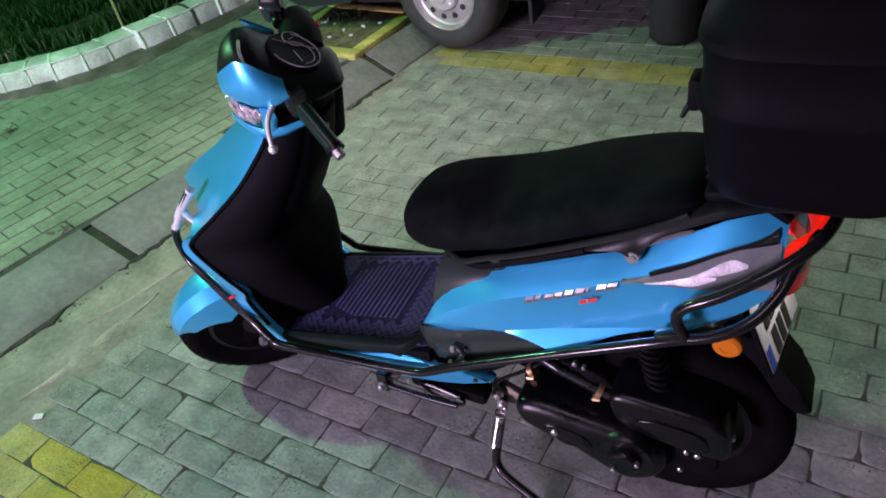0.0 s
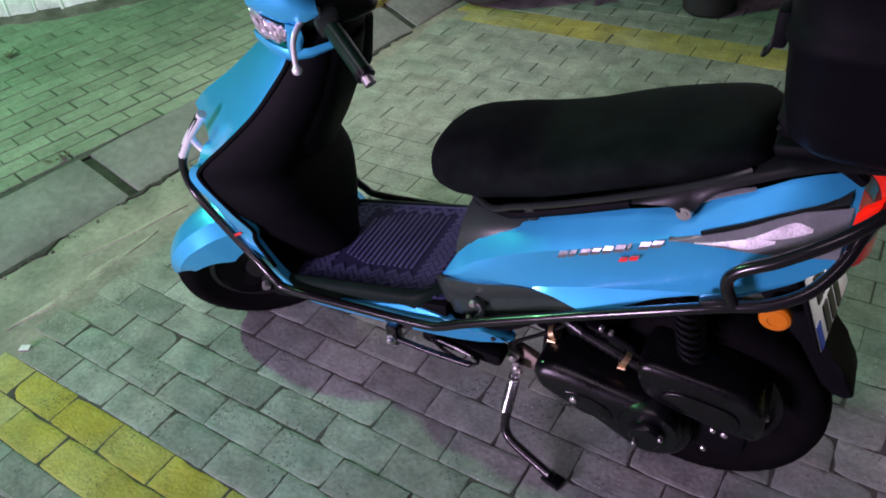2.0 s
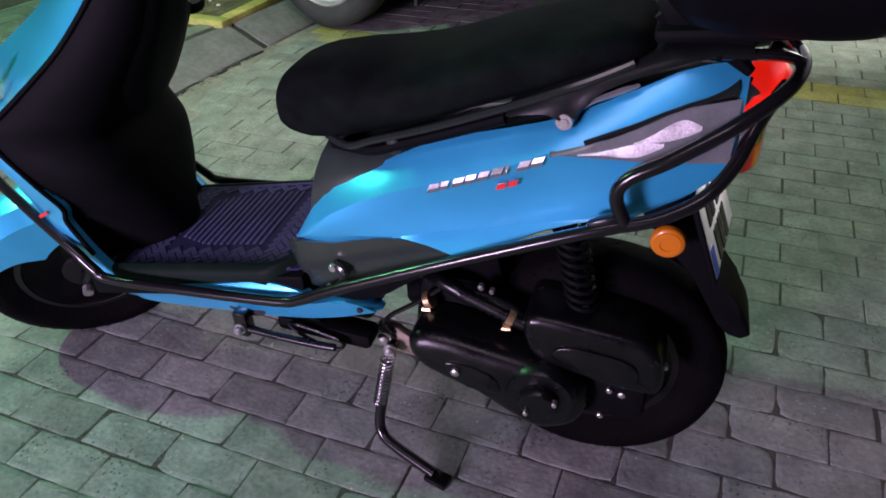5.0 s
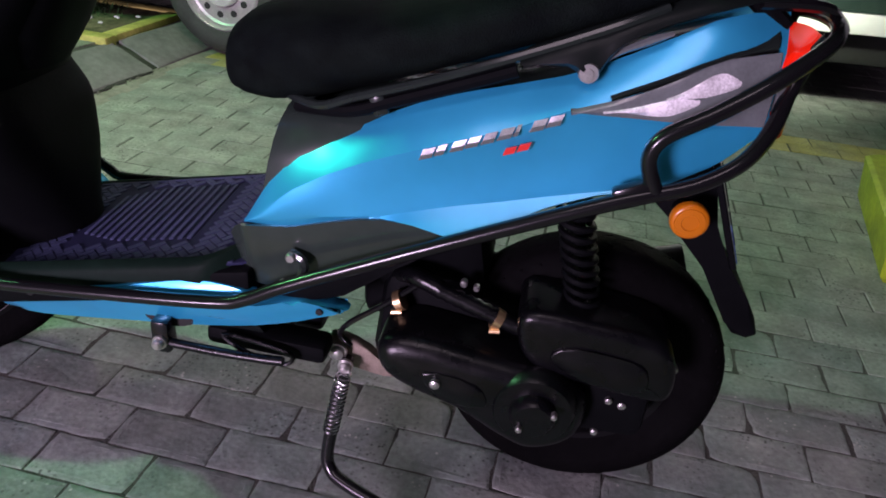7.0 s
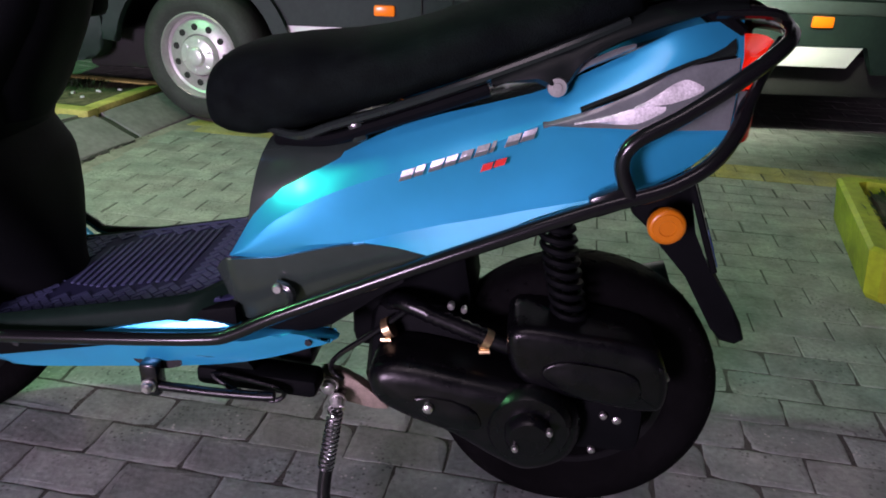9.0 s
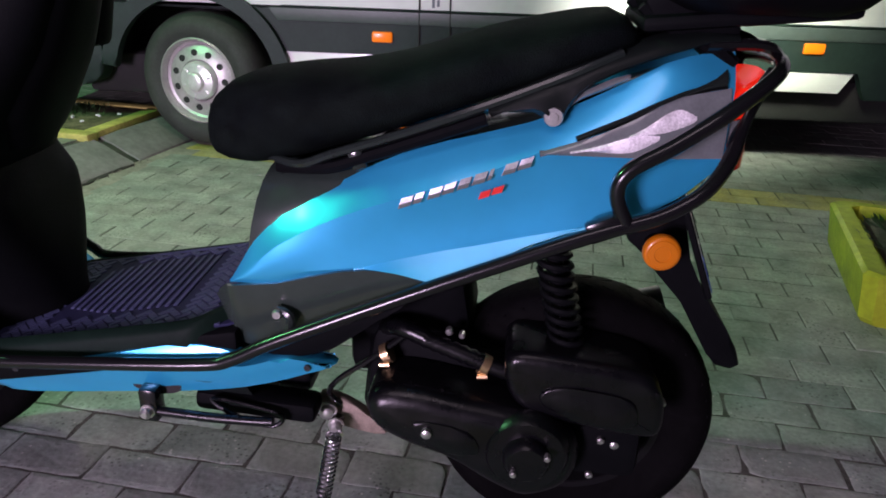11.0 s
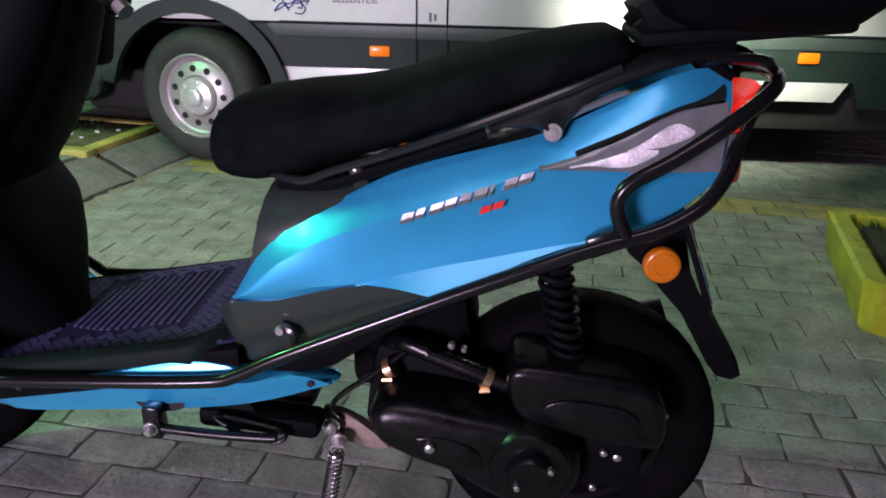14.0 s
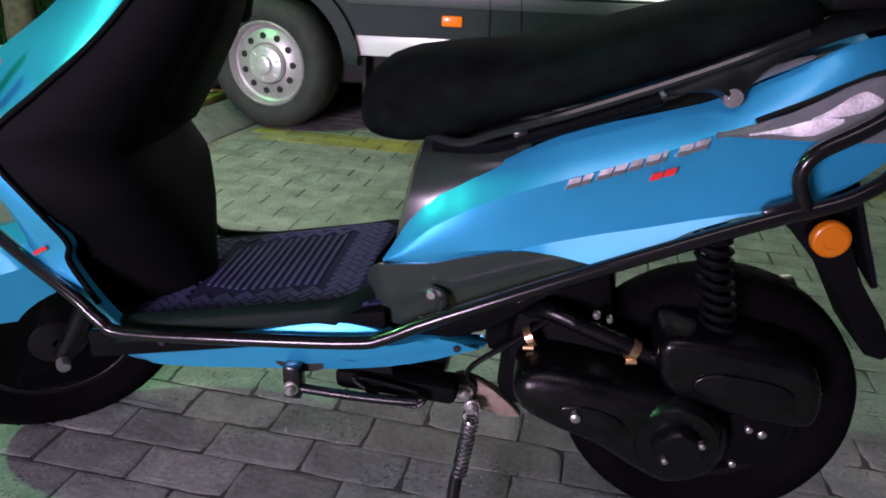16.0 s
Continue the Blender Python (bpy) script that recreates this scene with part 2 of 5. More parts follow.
def loft(bm, loops, closed=True, caps=True):
    rows = [[bm.verts.new(p) for p in lp] for lp in loops]
    n = len(rows[0])
    for a, b in zip(rows, rows[1:]):
        for i in range(n if closed else n - 1):
            j = (i + 1) % n
            bm.faces.new((a[i], a[j], b[j], b[i]))
    if caps and closed:
        bm.faces.new(rows[0])
        bm.faces.new(rows[-1][::-1])
    return rows


def tube(bm, pts, r, n=10, per=6, closed=False, r2=None):
    c = spline(pts, per, closed) if per else [Vector(p) for p in pts]
    loops = []
    ref = None
    for i, p in enumerate(c):
        t = (c[(i + 1) % len(c)] - c[i - 1]) if closed else (c[min(i + 1, len(c) - 1)] - c[max(i - 1, 0)])
        t.normalize()
        if ref is None:
            ref = t.orthogonal().normalized()
        ref = (ref - t * ref.dot(t)).normalized()
        s = t.cross(ref)
        rr = r if r2 is None else r + (r2 - r) * i / (len(c) - 1)
        loops.append([p + (ref * math.cos(a) + s * math.sin(a)) * rr for a in [2 * math.pi * k / n for k in range(n)]])
    if closed:
        loops.append(loops[0])
        loft(bm, loops, True, False)
        bmesh.ops.remove_doubles(bm, verts=bm.verts, dist=1e-6)
    else:
        loft(bm, loops)
    return bm


def rbox(bm, size, m=None, bevel=0.01, seg=2):
    r = bmesh.ops.create_cube(bm, size=1.0)
    vs = r["verts"]
    bmesh.ops.scale(bm, vec=Vector(size), verts=vs)
    if bevel:
        es = list({e for v in vs for e in v.link_edges})
        g = bmesh.ops.bevel(bm, geom=es, offset=bevel, segments=seg, affect="EDGES", profile=0.5)
        vs = list({v for f in g["faces"] for v in f.verts} | {v for v in vs if v.is_valid})
        seen, stack = set(vs), list(vs)
        while stack:
            v = stack.pop()
            for e in v.link_edges:
                o = e.other_vert(v)
                if o not in seen:
                    seen.add(o)
                    stack.append(o)
        vs = list(seen)
    if m is not None:
        bmesh.ops.transform(bm, matrix=m, verts=vs)
    return bm


def revolve(bm, profile, m=None, n=32):
    """profile: (radius, along) pairs, turned about the y axis."""
    loops = [[Vector((r * math.cos(a), h, r * math.sin(a))) for a in [2 * math.pi * k / n for k in range(n)]] for r, h in profile]
    if m is not None:
        loops = [[m @ p for p in lp] for lp in loops]
    loft(bm, loops)
    return bm


def prism(bm, outline, depth, m=None, bevel=0.0, seg=2):
    """outline: (x, z) points; extruded along y from 0 to depth."""
    a = [bm.verts.new((x, 0, z)) for x, z in outline]
    b = [bm.verts.new((x, depth, z)) for x, z in outline]
    n = len(a)
    fs = [bm.faces.new(a), bm.faces.new(b[::-1])]
    for i in range(n):
        fs.append(bm.faces.new((a[i], b[i], b[(i + 1) % n], a[(i + 1) % n])))
    vs = a + b
    if bevel:
        es = [e for f in fs[:2] for e in f.edges]
        g = bmesh.ops.bevel(bm, geom=es, offset=bevel, segments=seg, affect="EDGES", profile=0.5)
        vs = list({v for v in bm.verts if v.is_valid})
    if m is not None:
        bmesh.ops.transform(bm, matrix=m, verts=vs)
    return bm


def smooth2d(pts, per=5, closed=True):
    return [(p.x, p.y) for p in spline([(x, z, 0) for x, z in pts], per, closed)]


def interp(table, x):
    xs = [r[0] for r in table]
    return [float(np.interp(x, xs, [r[k] for r in table])) for k in range(1, len(table[0]))]


def shell(bm, grid, thick):
    """A curved sheet from a grid of points, given thickness along its normals."""
    g = [[bm.verts.new(p) for p in row] for row in grid]
    for a, b in zip(g, g[1:]):
        for i in range(len(a) - 1):
            bm.faces.new((a[i], a[i + 1], b[i + 1], b[i]))
    bmesh.ops.recalc_face_normals(bm, faces=bm.faces)
    bmesh.ops.solidify(bm, geom=bm.faces[:], thickness=thick)
    return bm


def ring_section(x, w, zt, zb, n=20, p=2.6, y0=0.0):
    """A rounded cross-section across the machine at x."""
    out = []
    zc, h = (zt + zb) / 2, (zt - zb) / 2
    for k in range(n):
        a = 2 * math.pi * k / n
        c, s = math.cos(a), math.sin(a)
        out.append(Vector((x, y0 + w * math.copysign(abs(c) ** (2 / p), c), zc + h * math.copysign(abs(s) ** (2 / p), s))))
    return out

# ---- the van parked beyond the bay ----
VAN = pose(-1.055, 2.27, 0, 0, 0, 2.0)
van = empty("van", VAN, "white municipal van with grey lower cladding, parked on the paving", "van")


def arc(cx, cz, r, a0, a1, n=18):
    return [(cx + r * math.cos(radians(a0 + (a1 - a0) * k / n)), cz + r * math.sin(radians(a0 + (a1 - a0) * k / n))) for k in range(n + 1)]


WZ, WR = 0.325, 0.318
part("body_side", prism(B(), [(-0.9, 0.69), (-0.55, 0.684), (5.2, 0.684), (5.2, 2.35), (0.3, 2.35), (-0.5, 1.55), (-0.95, 1.35)], 0.05, bevel=0.012), M_VWHITE, van)
arch = arc(0, WZ, 0.40, 165, 12)
part("cladding", prism(B(), [(-0.95, 0.42)] + arch + [(0.425, 0.49), (3.07, 0.49), (3.10, 0.40), (3.12, 0.36), (5.2, 0.36), (5.2, 0.680), (-0.95, 0.680)], 0.045,
                       pose(0, 0.004, 0), bevel=0.01), M_VGREY, van, "dark grey plastic lower cladding")
lip = arc(0, WZ, 0.455, 172, 2, 24) + arc(0, WZ, 0.385, 2, 172, 24)
part("wheel_arch", prism(B(), lip, 0.06, pose(0, -0.028, 0), bevel=0.012), M_VGREY, van)
part("sill", prism(B(), [(0.435, 0.385), (3.00, 0.385), (3.06, 0.486), (0.42, 0.486)], 0.05, pose(0, 0.01, 0), bevel=0.01), M_VWHITE, van, "white painted sill strip")
part("underbody", rbox(B(), (5.6, 1.75, 0.20), pose(2.2, 0.98, 0.33), 0.03), M_VDARK, van)
part("underbody_front", rbox(B(), (1.5, 1.5, 0.42), pose(-0.15, 1.15, 0.62), 0.03), M_VDARK, van)
part("front_bumper", prism(B(), smooth2d([(-0.98, 0.30), (-0.62, 0.28), (-0.47, 0.33), (-0.45, 0.52), (-0.52, 0.66), (-0.98, 0.69)], 4), 0.5, pose(0, -0.012, 0), bevel=0.02), M_VGREY, van)
part("body_core", rbox(B(), (5.8, 1.8, 1.62), pose(2.25, 0.96, 1.54), 0.05), M_VWHITE, van)
part("mud_flap", rbox(B(), (0.02, 0.24, 0.24), pose(0.47, 0.14, 0.26), 0.006), M_VDARK, van)
for u in (0.885, 2.84):
    part("side_reflector", rbox(B(), (0.095, 0.02, 0.048), pose(u, -0.003, 0.562 if u < 1 else 0.585), 0.008), M_MARK, van, "orange side marker reflector")
for pts in ([(1.055, 0.50), (1.055, 0.74), (1.06, 0.86), (1.12, 0.98)], [(1.20, 0.53), (1.195, 0.72), (1.195, 1.4)]):
    part("door_gap", tube(B(), [(x, -0.001, z) for x, z in pts], 0.0045, 6, 4), M_VDARK, van)
part("cladding_ledge", prism(B(), [(0.40, 0.618), (5.2, 0.618), (5.2, 0.676), (0.36, 0.676)], 0.012, pose(0, -0.004, 0), bevel=0.0055), M_VGREYLIT, van, "upper ledge of the cladding, its light from above put into a paler grey")
part("crease", tube(B(), [(0.42, -0.001, 0.684), (5.1, -0.001, 0.684)], 0.004, 6, 0), M_VGREY, van)
for k in range(2):
    part("sticker", rbox(B(), (0.012, 0.003, 0.040 - 0.012 * k), pose(1.118 + 0.022 * k, -0.0015, 0.718), 0), M_VTEXT, van)
txt = bpy.data.curves.new("van_lettering", "FONT")
txt.body, txt.size, txt.extrude, txt.align_x = "BELEDİYESİ", 0.043, 0.0015, "LEFT"
tob = new("lettering", txt)
deps = bpy.context.evaluated_depsgraph_get()
tme = bpy.data.meshes.new_from_object(tob.evaluated_get(deps))
bpy.data.objects.remove(tob)
tbm = B()
tbm.from_mesh(tme)
bmesh.ops.transform(tbm, matrix=pose(0.672, -0.002, 0.772, 90) @ Matrix.Diagonal((0.92, 1, 1, 1)), verts=tbm.verts)
part("lettering", tbm, M_VTEXT, van, "grey lettering on the white side", smooth=False)
random.seed(4)
for k in range(7):
    bm = B()
    cx, cz = 0.42 + 0.024 * k, 0.785 - 0.022 * ((k + 1) % 3) + (0.03 if k in (0, 6) else 0)
    tube(bm, [(cx + 0.03 * math.cos(a + k) * (1 + 0.4 * (k % 2)), -0.002, cz + 0.025 * math.sin(a * (1 + k % 2) + k)) for a in (0, 1.2, 2.4, 3.6, 4.4)], 0.0032, 5, 4)
    part("emblem_stroke", bm, M_VLOGO, van)


def van_wheel(u):
    w = new("wheel")
    w.parent = van
    w.matrix_parent_inverse = Matrix()
    w.matrix_local = pose(u, 0.0, WZ, 0, 0, -12 if u < 1 else 0)
    R = WR
    part("tyre", revolve(B(), [(0.20, 0.20), (R - 0.05, 0.21), (R - 0.012, 0.19), (R, 0.15), (R, 0.05), (R - 0.010, 0.016), (R - 0.030, -0.010), (R - 0.060, -0.020), (0.225, -0.018), (0.200, -0.004), (0.19, 0.05)], n=56), M_VTYRE, w)
    part("rim", revolve(B(), [(0.200, 0.12), (0.202, -0.006), (0.195, -0.012), (0.188, -0.004), (0.184, 0.028), (0.172, 0.034), (0.162, 0.022), (0.10, 0.010), (0.092, 0.03), (0.02, 0.03)], n=56), M_WHEEL, w)
    part("hub_cap", revolve(B(), [(0.092, 0.03), (0.092, -0.004), (0.084, -0.016), (0.048, -0.026), (0.042, -0.040), (0.036, -0.044), (0.012, -0.044)], n=32), M_HUBCAP, w)
    for k in range(11):
        a = 2 * math.pi * k / 11
        part("vent_hole", revolve(B(), [(0.0160, 0.03), (0.0160, 0.0), (0.001, 0.0)], pose(0.131 * math.cos(a), 0.0125, 0.131 * math.sin(a)), 12), M_VDARK, w)
    for k in range(6):
        a = 2 * math.pi * k / 6 + 0.3
        part("cap_rib", rbox(B(), (0.030, 0.006, 0.014), pose(0, -0.020, 0) @ pose(0, 0, 0, 0, -math.degrees(a), 0) @ pose(0.066, 0, 0), 0.003), M_HUBCAP, w)
    return w


van_wheel(0.0)
van_wheel(3.66)
bm = B()
revolve(bm, [(0.02, -0.10), (0.105, -0.10), (0.125, -0.08), (0.125, 0.9), (0.1, 0.92), (0.02, 0.92)], pose(0.10, 2.52, 0.10, 90), 28)
post = mesh_ob("rubber_bollard", bm, M_VDARK)
tagged(post, "black rubber bollard standing under the van's flank", "bollard")

# ---- planter, kerb, garden ----


def planter():
    m = pose(1.94, 1.04, 0, 0, 0, -14)
    p = empty("planter", m, "yellow-green painted concrete planter with a shrub", "planter")
    bm = B()
    loops = []
    for z, w in ((0.0, 0.40), (0.02, 0.415), (0.13, 0.43), (0.158, 0.436), (0.168, 0.424), (0.168, 0.375), (0.12, 0.37)):
        loops.append([Vector((x * w, y * w * 0.8, z)) for x, y in ((-1, -.92), (-.92, -1), (.92, -1), (1, -.92), (1, .92), (.92, 1), (-.92, 1), (-1, .92))])
    loft(bm, loops)
    part("trough", bm, M_PLANTER, p, sharp=30)
    bm = B()
    rbox(bm, (0.66, 0.54, 0.05), pose(0, 0, 0.115), 0.01)
    part("soil", bm, M_EARTH, p)
    bm = B()
    random.seed(7)
    for k in range(700):
        a, r = random.uniform(0, 6.28), random.uniform(0.02, 0.40)
        x, y, z = r * math.cos(a), r * math.sin(a) * 0.8, 0.13 + random.uniform(0, 0.15) * (1.1 - r / 0.4)
        d = Vector((math.cos(a), math.sin(a), random.uniform(0.2, 1.2))).normalized()
        s = d.cross(Vector((0, 0, 1))).normalized() * 0.012
        l = random.uniform(0.03, 0.06)
        P = Vector((x, y, z))
        v = [bm.verts.new(q) for q in (P, P + d * l * .5 + s, P + d * l, P + d * l * .5 - s)]
        bm.faces.new(v)
    part("shrub", bm, M_GRASS, p, "low green shrub", smooth=False)


planter()

RISE = 0.10  # the walk and the garden lie a kerb's height above the bay
KERB = [p + Vector((0, 0, RISE)) for p in spline([(-4.75, 0.95, 0), (-4.1, 1.06, 0), (-3.57, 1.25, 0), (-3.24, 1.46, 0), (-3.06, 1.72, 0), (-2.97, 1.98, 0), (-2.86, 2.30, 0), (-2.75, 2.68, 0), (-2.6, 3.4, 0), (-2.5, 5.0, 0)], 24)]
kerb = empty("kerb", Matrix(), "whitewashed stone garden kerb, chipped, edging a lawn", "kerb", kind="structure")


def kerb_side(k):
    d = (KERB[min(k + 1, len(KERB) - 1)] - KERB[max(k - 1, 0)]).normalized()
    return d, Vector((-d.y, d.x, 0))


random.seed(11)
i = 0
while i < len(KERB) - 3:
    L = 0.0
    j = i
    want = random.uniform(0.13, 0.20)
    while j < len(KERB) - 1 and L < want:
        L += (KERB[j + 1] - KERB[j]).length
        j += 1
    a, b = KERB[i], KERB[j]
    d = (b - a)
    ln = d.length
    d.normalize()
    s = Vector((-d.y, d.x, 0))
    bm = B()
    hh, g = 0.125 + random.uniform(-0.006, 0.008), 0.006
    jit = random.uniform(-0.008, 0.008) - (0.028 if a.y > 1.86 else 0.0)
    hh += 0.014 if a.y > 1.86 else 0.0
    skew = random.uniform(-0.016, 0.016)
    sec = [(-0.010, -0.02), (-0.014, 0.02), (-0.006, 0.065), (0.002, hh - 0.024), (0.016, hh - 0.004), (0.08, hh + 0.006), (0.15, hh + 0.006), (0.20, hh - 0.006), (0.226, hh - 0.035), (0.235, -0.02)]
    loops = []
    for q in (g, g + 0.012, ln * 0.5, ln - g - 0.012, ln - g):
        k = 0.965 if q in (g, ln - g) else 1.0
        loops.append([a + d * (q + skew * (y / 0.23) * (1 - q / ln)) + s * (0.11 + (y - 0.11) * k + jit) + Vector((0, 0, 0.06 + (z - 0.06) * k + random.uniform(-.003, .003))) for y, z in sec])
    loft(bm, loops)
    part("kerb_stone", bm, M_KERB, kerb)
    bm = B()
    wob = [random.uniform(-0.006, 0.006) for _ in sec]
    loft(bm, [[a + d * (q + w_ + skew * (y / 0.23)) + s * (0.11 + (y - 0.11) * k + jit) + Vector((0, 0, 0.06 + (z - 0.06) * k + random.uniform(-.004, .004))) for (y, z), w_ in zip(sec, wob)] for q, k in ((-0.010, 0.99), (-0.005, 1.045), (0.004, 1.05), (0.009, 0.99))])
    part("mortar_ridge", bm, M_WASH if random.random() < 0.72 else M_DARKJ, kerb)
    bm = tube(B(), [a + d * q + s * (0.010 + jit + random.uniform(-.003, .003)) + Vector((0, 0, hh - 0.008 + random.uniform(-.003, .003))) for q in (0.0, ln * .25, ln * .5, ln * .75, ln)], random.uniform(0.004, 0.008), 6, 2)
    part("edge_ridge", bm, M_WASH, kerb)
    i = j
bm = B()
loops = []
for k in range(0, len(KERB), 3):
    a = KERB[k]
    d, s = kerb_side(k)
    w = float(np.interp(a.y, [1.2, 1.5, 1.8, 2.2], [0.085, 0.11, 0.21, 0.17])) + random.uniform(-.012, .012)
    loops.append([a + s * y + Vector((0, 0, z)) for y, z in ((0.0, -0.02), (0.0, 0.030), (-w * .4, 0.016 + random.uniform(0, .006)), (-w, 0.006), (-w - 0.02, -0.02))])
loft(bm, loops)
part("mortar_haunch", bm, M_HAUNCH, kerb)
bm = B()
loops = []
for k in range(0, len(KERB), 3):
    a = KERB[k]
    d, s = kerb_side(k)
    loops.append([a + s * y + Vector((0, 0, z)) for y, z in ((0.03, -0.02), (0.035, 0.10), (0.185, 0.105), (0.20, -0.02))])
loft(bm, loops)
part("kerb_mortar", bm, M_GUTTER, kerb)

left = [a + kerb_side(k)[1] * 0.2 for k, a in enumerate(KERB)][::6]
bm = B()
poly = left + [Vector((-2.5, 9, RISE)), Vector((-12, 9, RISE)), Vector((-12, 0.6, RISE))]
bm.faces.new([bm.verts.new(p + Vector((0, 0, 0.07))) for p in poly])
bmesh.ops.triangulate(bm, faces=bm.faces[:])
tagged(mesh_ob("lawn_soil", bm, M_EARTH, False), "dark garden soil behind the kerb", "soil", kind="structure")
random.seed(21)
bm = B()
for k in range(15000):
    q = random.choice(left)
    x, y = q.x - abs(random.gauss(0, 0.7)), q.y + abs(random.gauss(0, 0.7)) + random.uniform(-0.1, 0.1)
    near = min((x - p.x) ** 2 + (y - p.y) ** 2 for p in left)
    if near < 0.0006 or x > q.x + 0.05:
        continue
    tuft = noise.noise((x * 2.3, y * 2.3, 0.0))
    if tuft < -0.28:
        continue
    h, a, w = random.uniform(0.05, 0.12) * (1.15 + 0.9 * tuft), random.uniform(0, 6.28), random.uniform(0.003, 0.007)
    lean = Vector((random.gauss(0, .035), random.gauss(0, .035), h))
    p0 = Vector((x, y, RISE + 0.068))
    s = Vector((math.cos(a), math.sin(a), 0)) * w
    A, Bv, C = bm.verts.new(p0 - s), bm.verts.new(p0 + s), bm.verts.new(p0 + lean)
    m1, m2 = bm.verts.new(p0 - s * .8 + lean * .55 + Vector((0, 0, h * .1))), bm.verts.new(p0 + s * .8 + lean * .55 + Vector((0, 0, h * .1)))
    bm.faces.new((A, Bv, m2, m1))
    bm.faces.new((m1, m2, C))
tagged(mesh_ob("grass", bm, M_GRASS, False), "uneven dark green lawn grass", "grass", kind="stuff")
bm = B()
tube(bm, [(-2.80, 2.95, 0.12), (-2.79, 2.96, 0.4), (-2.82, 3.0, 1.4)], 0.10, 14, 6, r2=0.08)
for v_ in bm.verts:
    v_.co += Vector((random.gauss(0, .004), random.gauss(0, .004), 0))
tree = empty("tree", Matrix(), "slim tree trunk rising from the lawn", "tree")
part("trunk", bm, M_BARK, tree)
bm = B()
tube(bm, [(-3.20, 2.02, 0.14), (-3.21, 2.03, 0.9)], 0.008, 8, 2)
tagged(mesh_ob("stake", bm, M_STAKE), "thin yellowish garden stake in the lawn", "stake")
bm = B()
rbox(bm, (0.15, 0.09, 0.07), pose(-3.80, 1.56, 0.20, 0, 0, 25), 0.012)
tagged(mesh_ob("loose_stone", bm, M_MORTAR), "pale loose stone lying in the grass", "stone")

# ---- paving ----
ANG = -5.5


def gut_x(y):
    """The ramp kerb's low edge, on the bay's side."""
    return -1.644 + 0.2067 * y


def walk_x(y):
    """The ramp kerb's high edge, on the walk's side."""
    return -1.925 + 0.246 * y


def inset(y):
    return float(np.interp(y, [-1.8, -0.2, 0.6, 1.5, 1.9, 3.6], [0.34, 0.34, 0.27, 0.06, 0.02, 0.01]))


bm = B()
S_ = 60
bm.faces.new([bm.verts.new(p) for p in ((-S_, -S_, -0.0014), (S_, -S_, -0.0014), (S_, S_, -0.0014), (-S_, S_, -0.0014))])
tagged(mesh_ob("ground", bm, M_SOIL, False), "dark sandy bed under the paving", "ground", kind="structure")

gutter = empty("ramp_kerb", Matrix(), "sloping precast concrete kerb between the walk and the parking bay", "kerb", kind="structure")
random.seed(41)
ys = [-4.4, -2.98, -1.36, 0.300, 1.945, 3.60, 5.2]
for y0, y1 in zip(ys, ys[1:]):
    bm = B()
    loops = []
    n = 14
    for k in range(n + 1):
        y = y0 + 0.022 + (y1 - y0 - 0.044) * k / n
        xl, xh = gut_x(y), walk_x(y)
        end = 0.004 if k in (0, n) else 0.0
        loops.append([Vector((xl + (xh - xl) * f, y + 0.04 * f, z - end + random.uniform(-.0012, .0012))) for f, z in ((0, -0.06), (0, 0.010), (0.03, 0.018), (0.35, 0.046), (0.7, RISE * 0.80), (0.92, RISE - 0.004), (0.97, RISE + 0.002), (1.0, RISE + 0.001), (1.0, -0.06))])
    loft(bm, loops)
    part("kerb_unit", bm, M_GUTTER, gutter)
bm = B()
loops = []
for k in range(25):
    y = -4.4 + 9.5 * k / 24
    xl, xh = gut_x(y), walk_x(y)
    loops.append([Vector((xl + (xh - xl) * f + 0.0, y + 0.04 * f, z)) for f, z in ((0.02, -0.06), (0.02, 0.004), (0.35, 0.032), (0.7, RISE * 0.68), (0.98, RISE - 0.016), (0.98, -0.06))])
loft(bm, loops)
part("kerb_joint", bm, M_DARKJ, gutter)
bm = B()
loops = []
for k in range(80):
    y = -4.4 + 8.4 * k / 79
    x1 = gut_x(y) - 0.006
    w = inset(y) + 0.035 + 0.022 * noise.noise((y * 3, 0, 3)) + random.uniform(-.008, .008)
    hh = [0.004 + 0.004 * noise.noise((y * 4, f * 3, 0)) for f in (0, .3, .6, .85)]
    loops.append([Vector((x1, y, -0.05)), Vector((x1, y, hh[0] + 0.002)), Vector((x1 + w * .3, y, hh[1])), Vector((x1 + w * .6, y, hh[2])), Vector((x1 + w * .85, y, hh[3])), Vector((x1 + w, y, 0.0012)), Vector((x1 + w + 0.012, y, -0.0008)), Vector((x1 + w + 0.1, y, -0.0012)), Vector((x1 + w + 0.1, y, -0.05))])
loft(bm, loops)
part("mortar_strip", bm, M_MORTAR, gutter, "pale mortar strip at the foot of the ramp kerb")
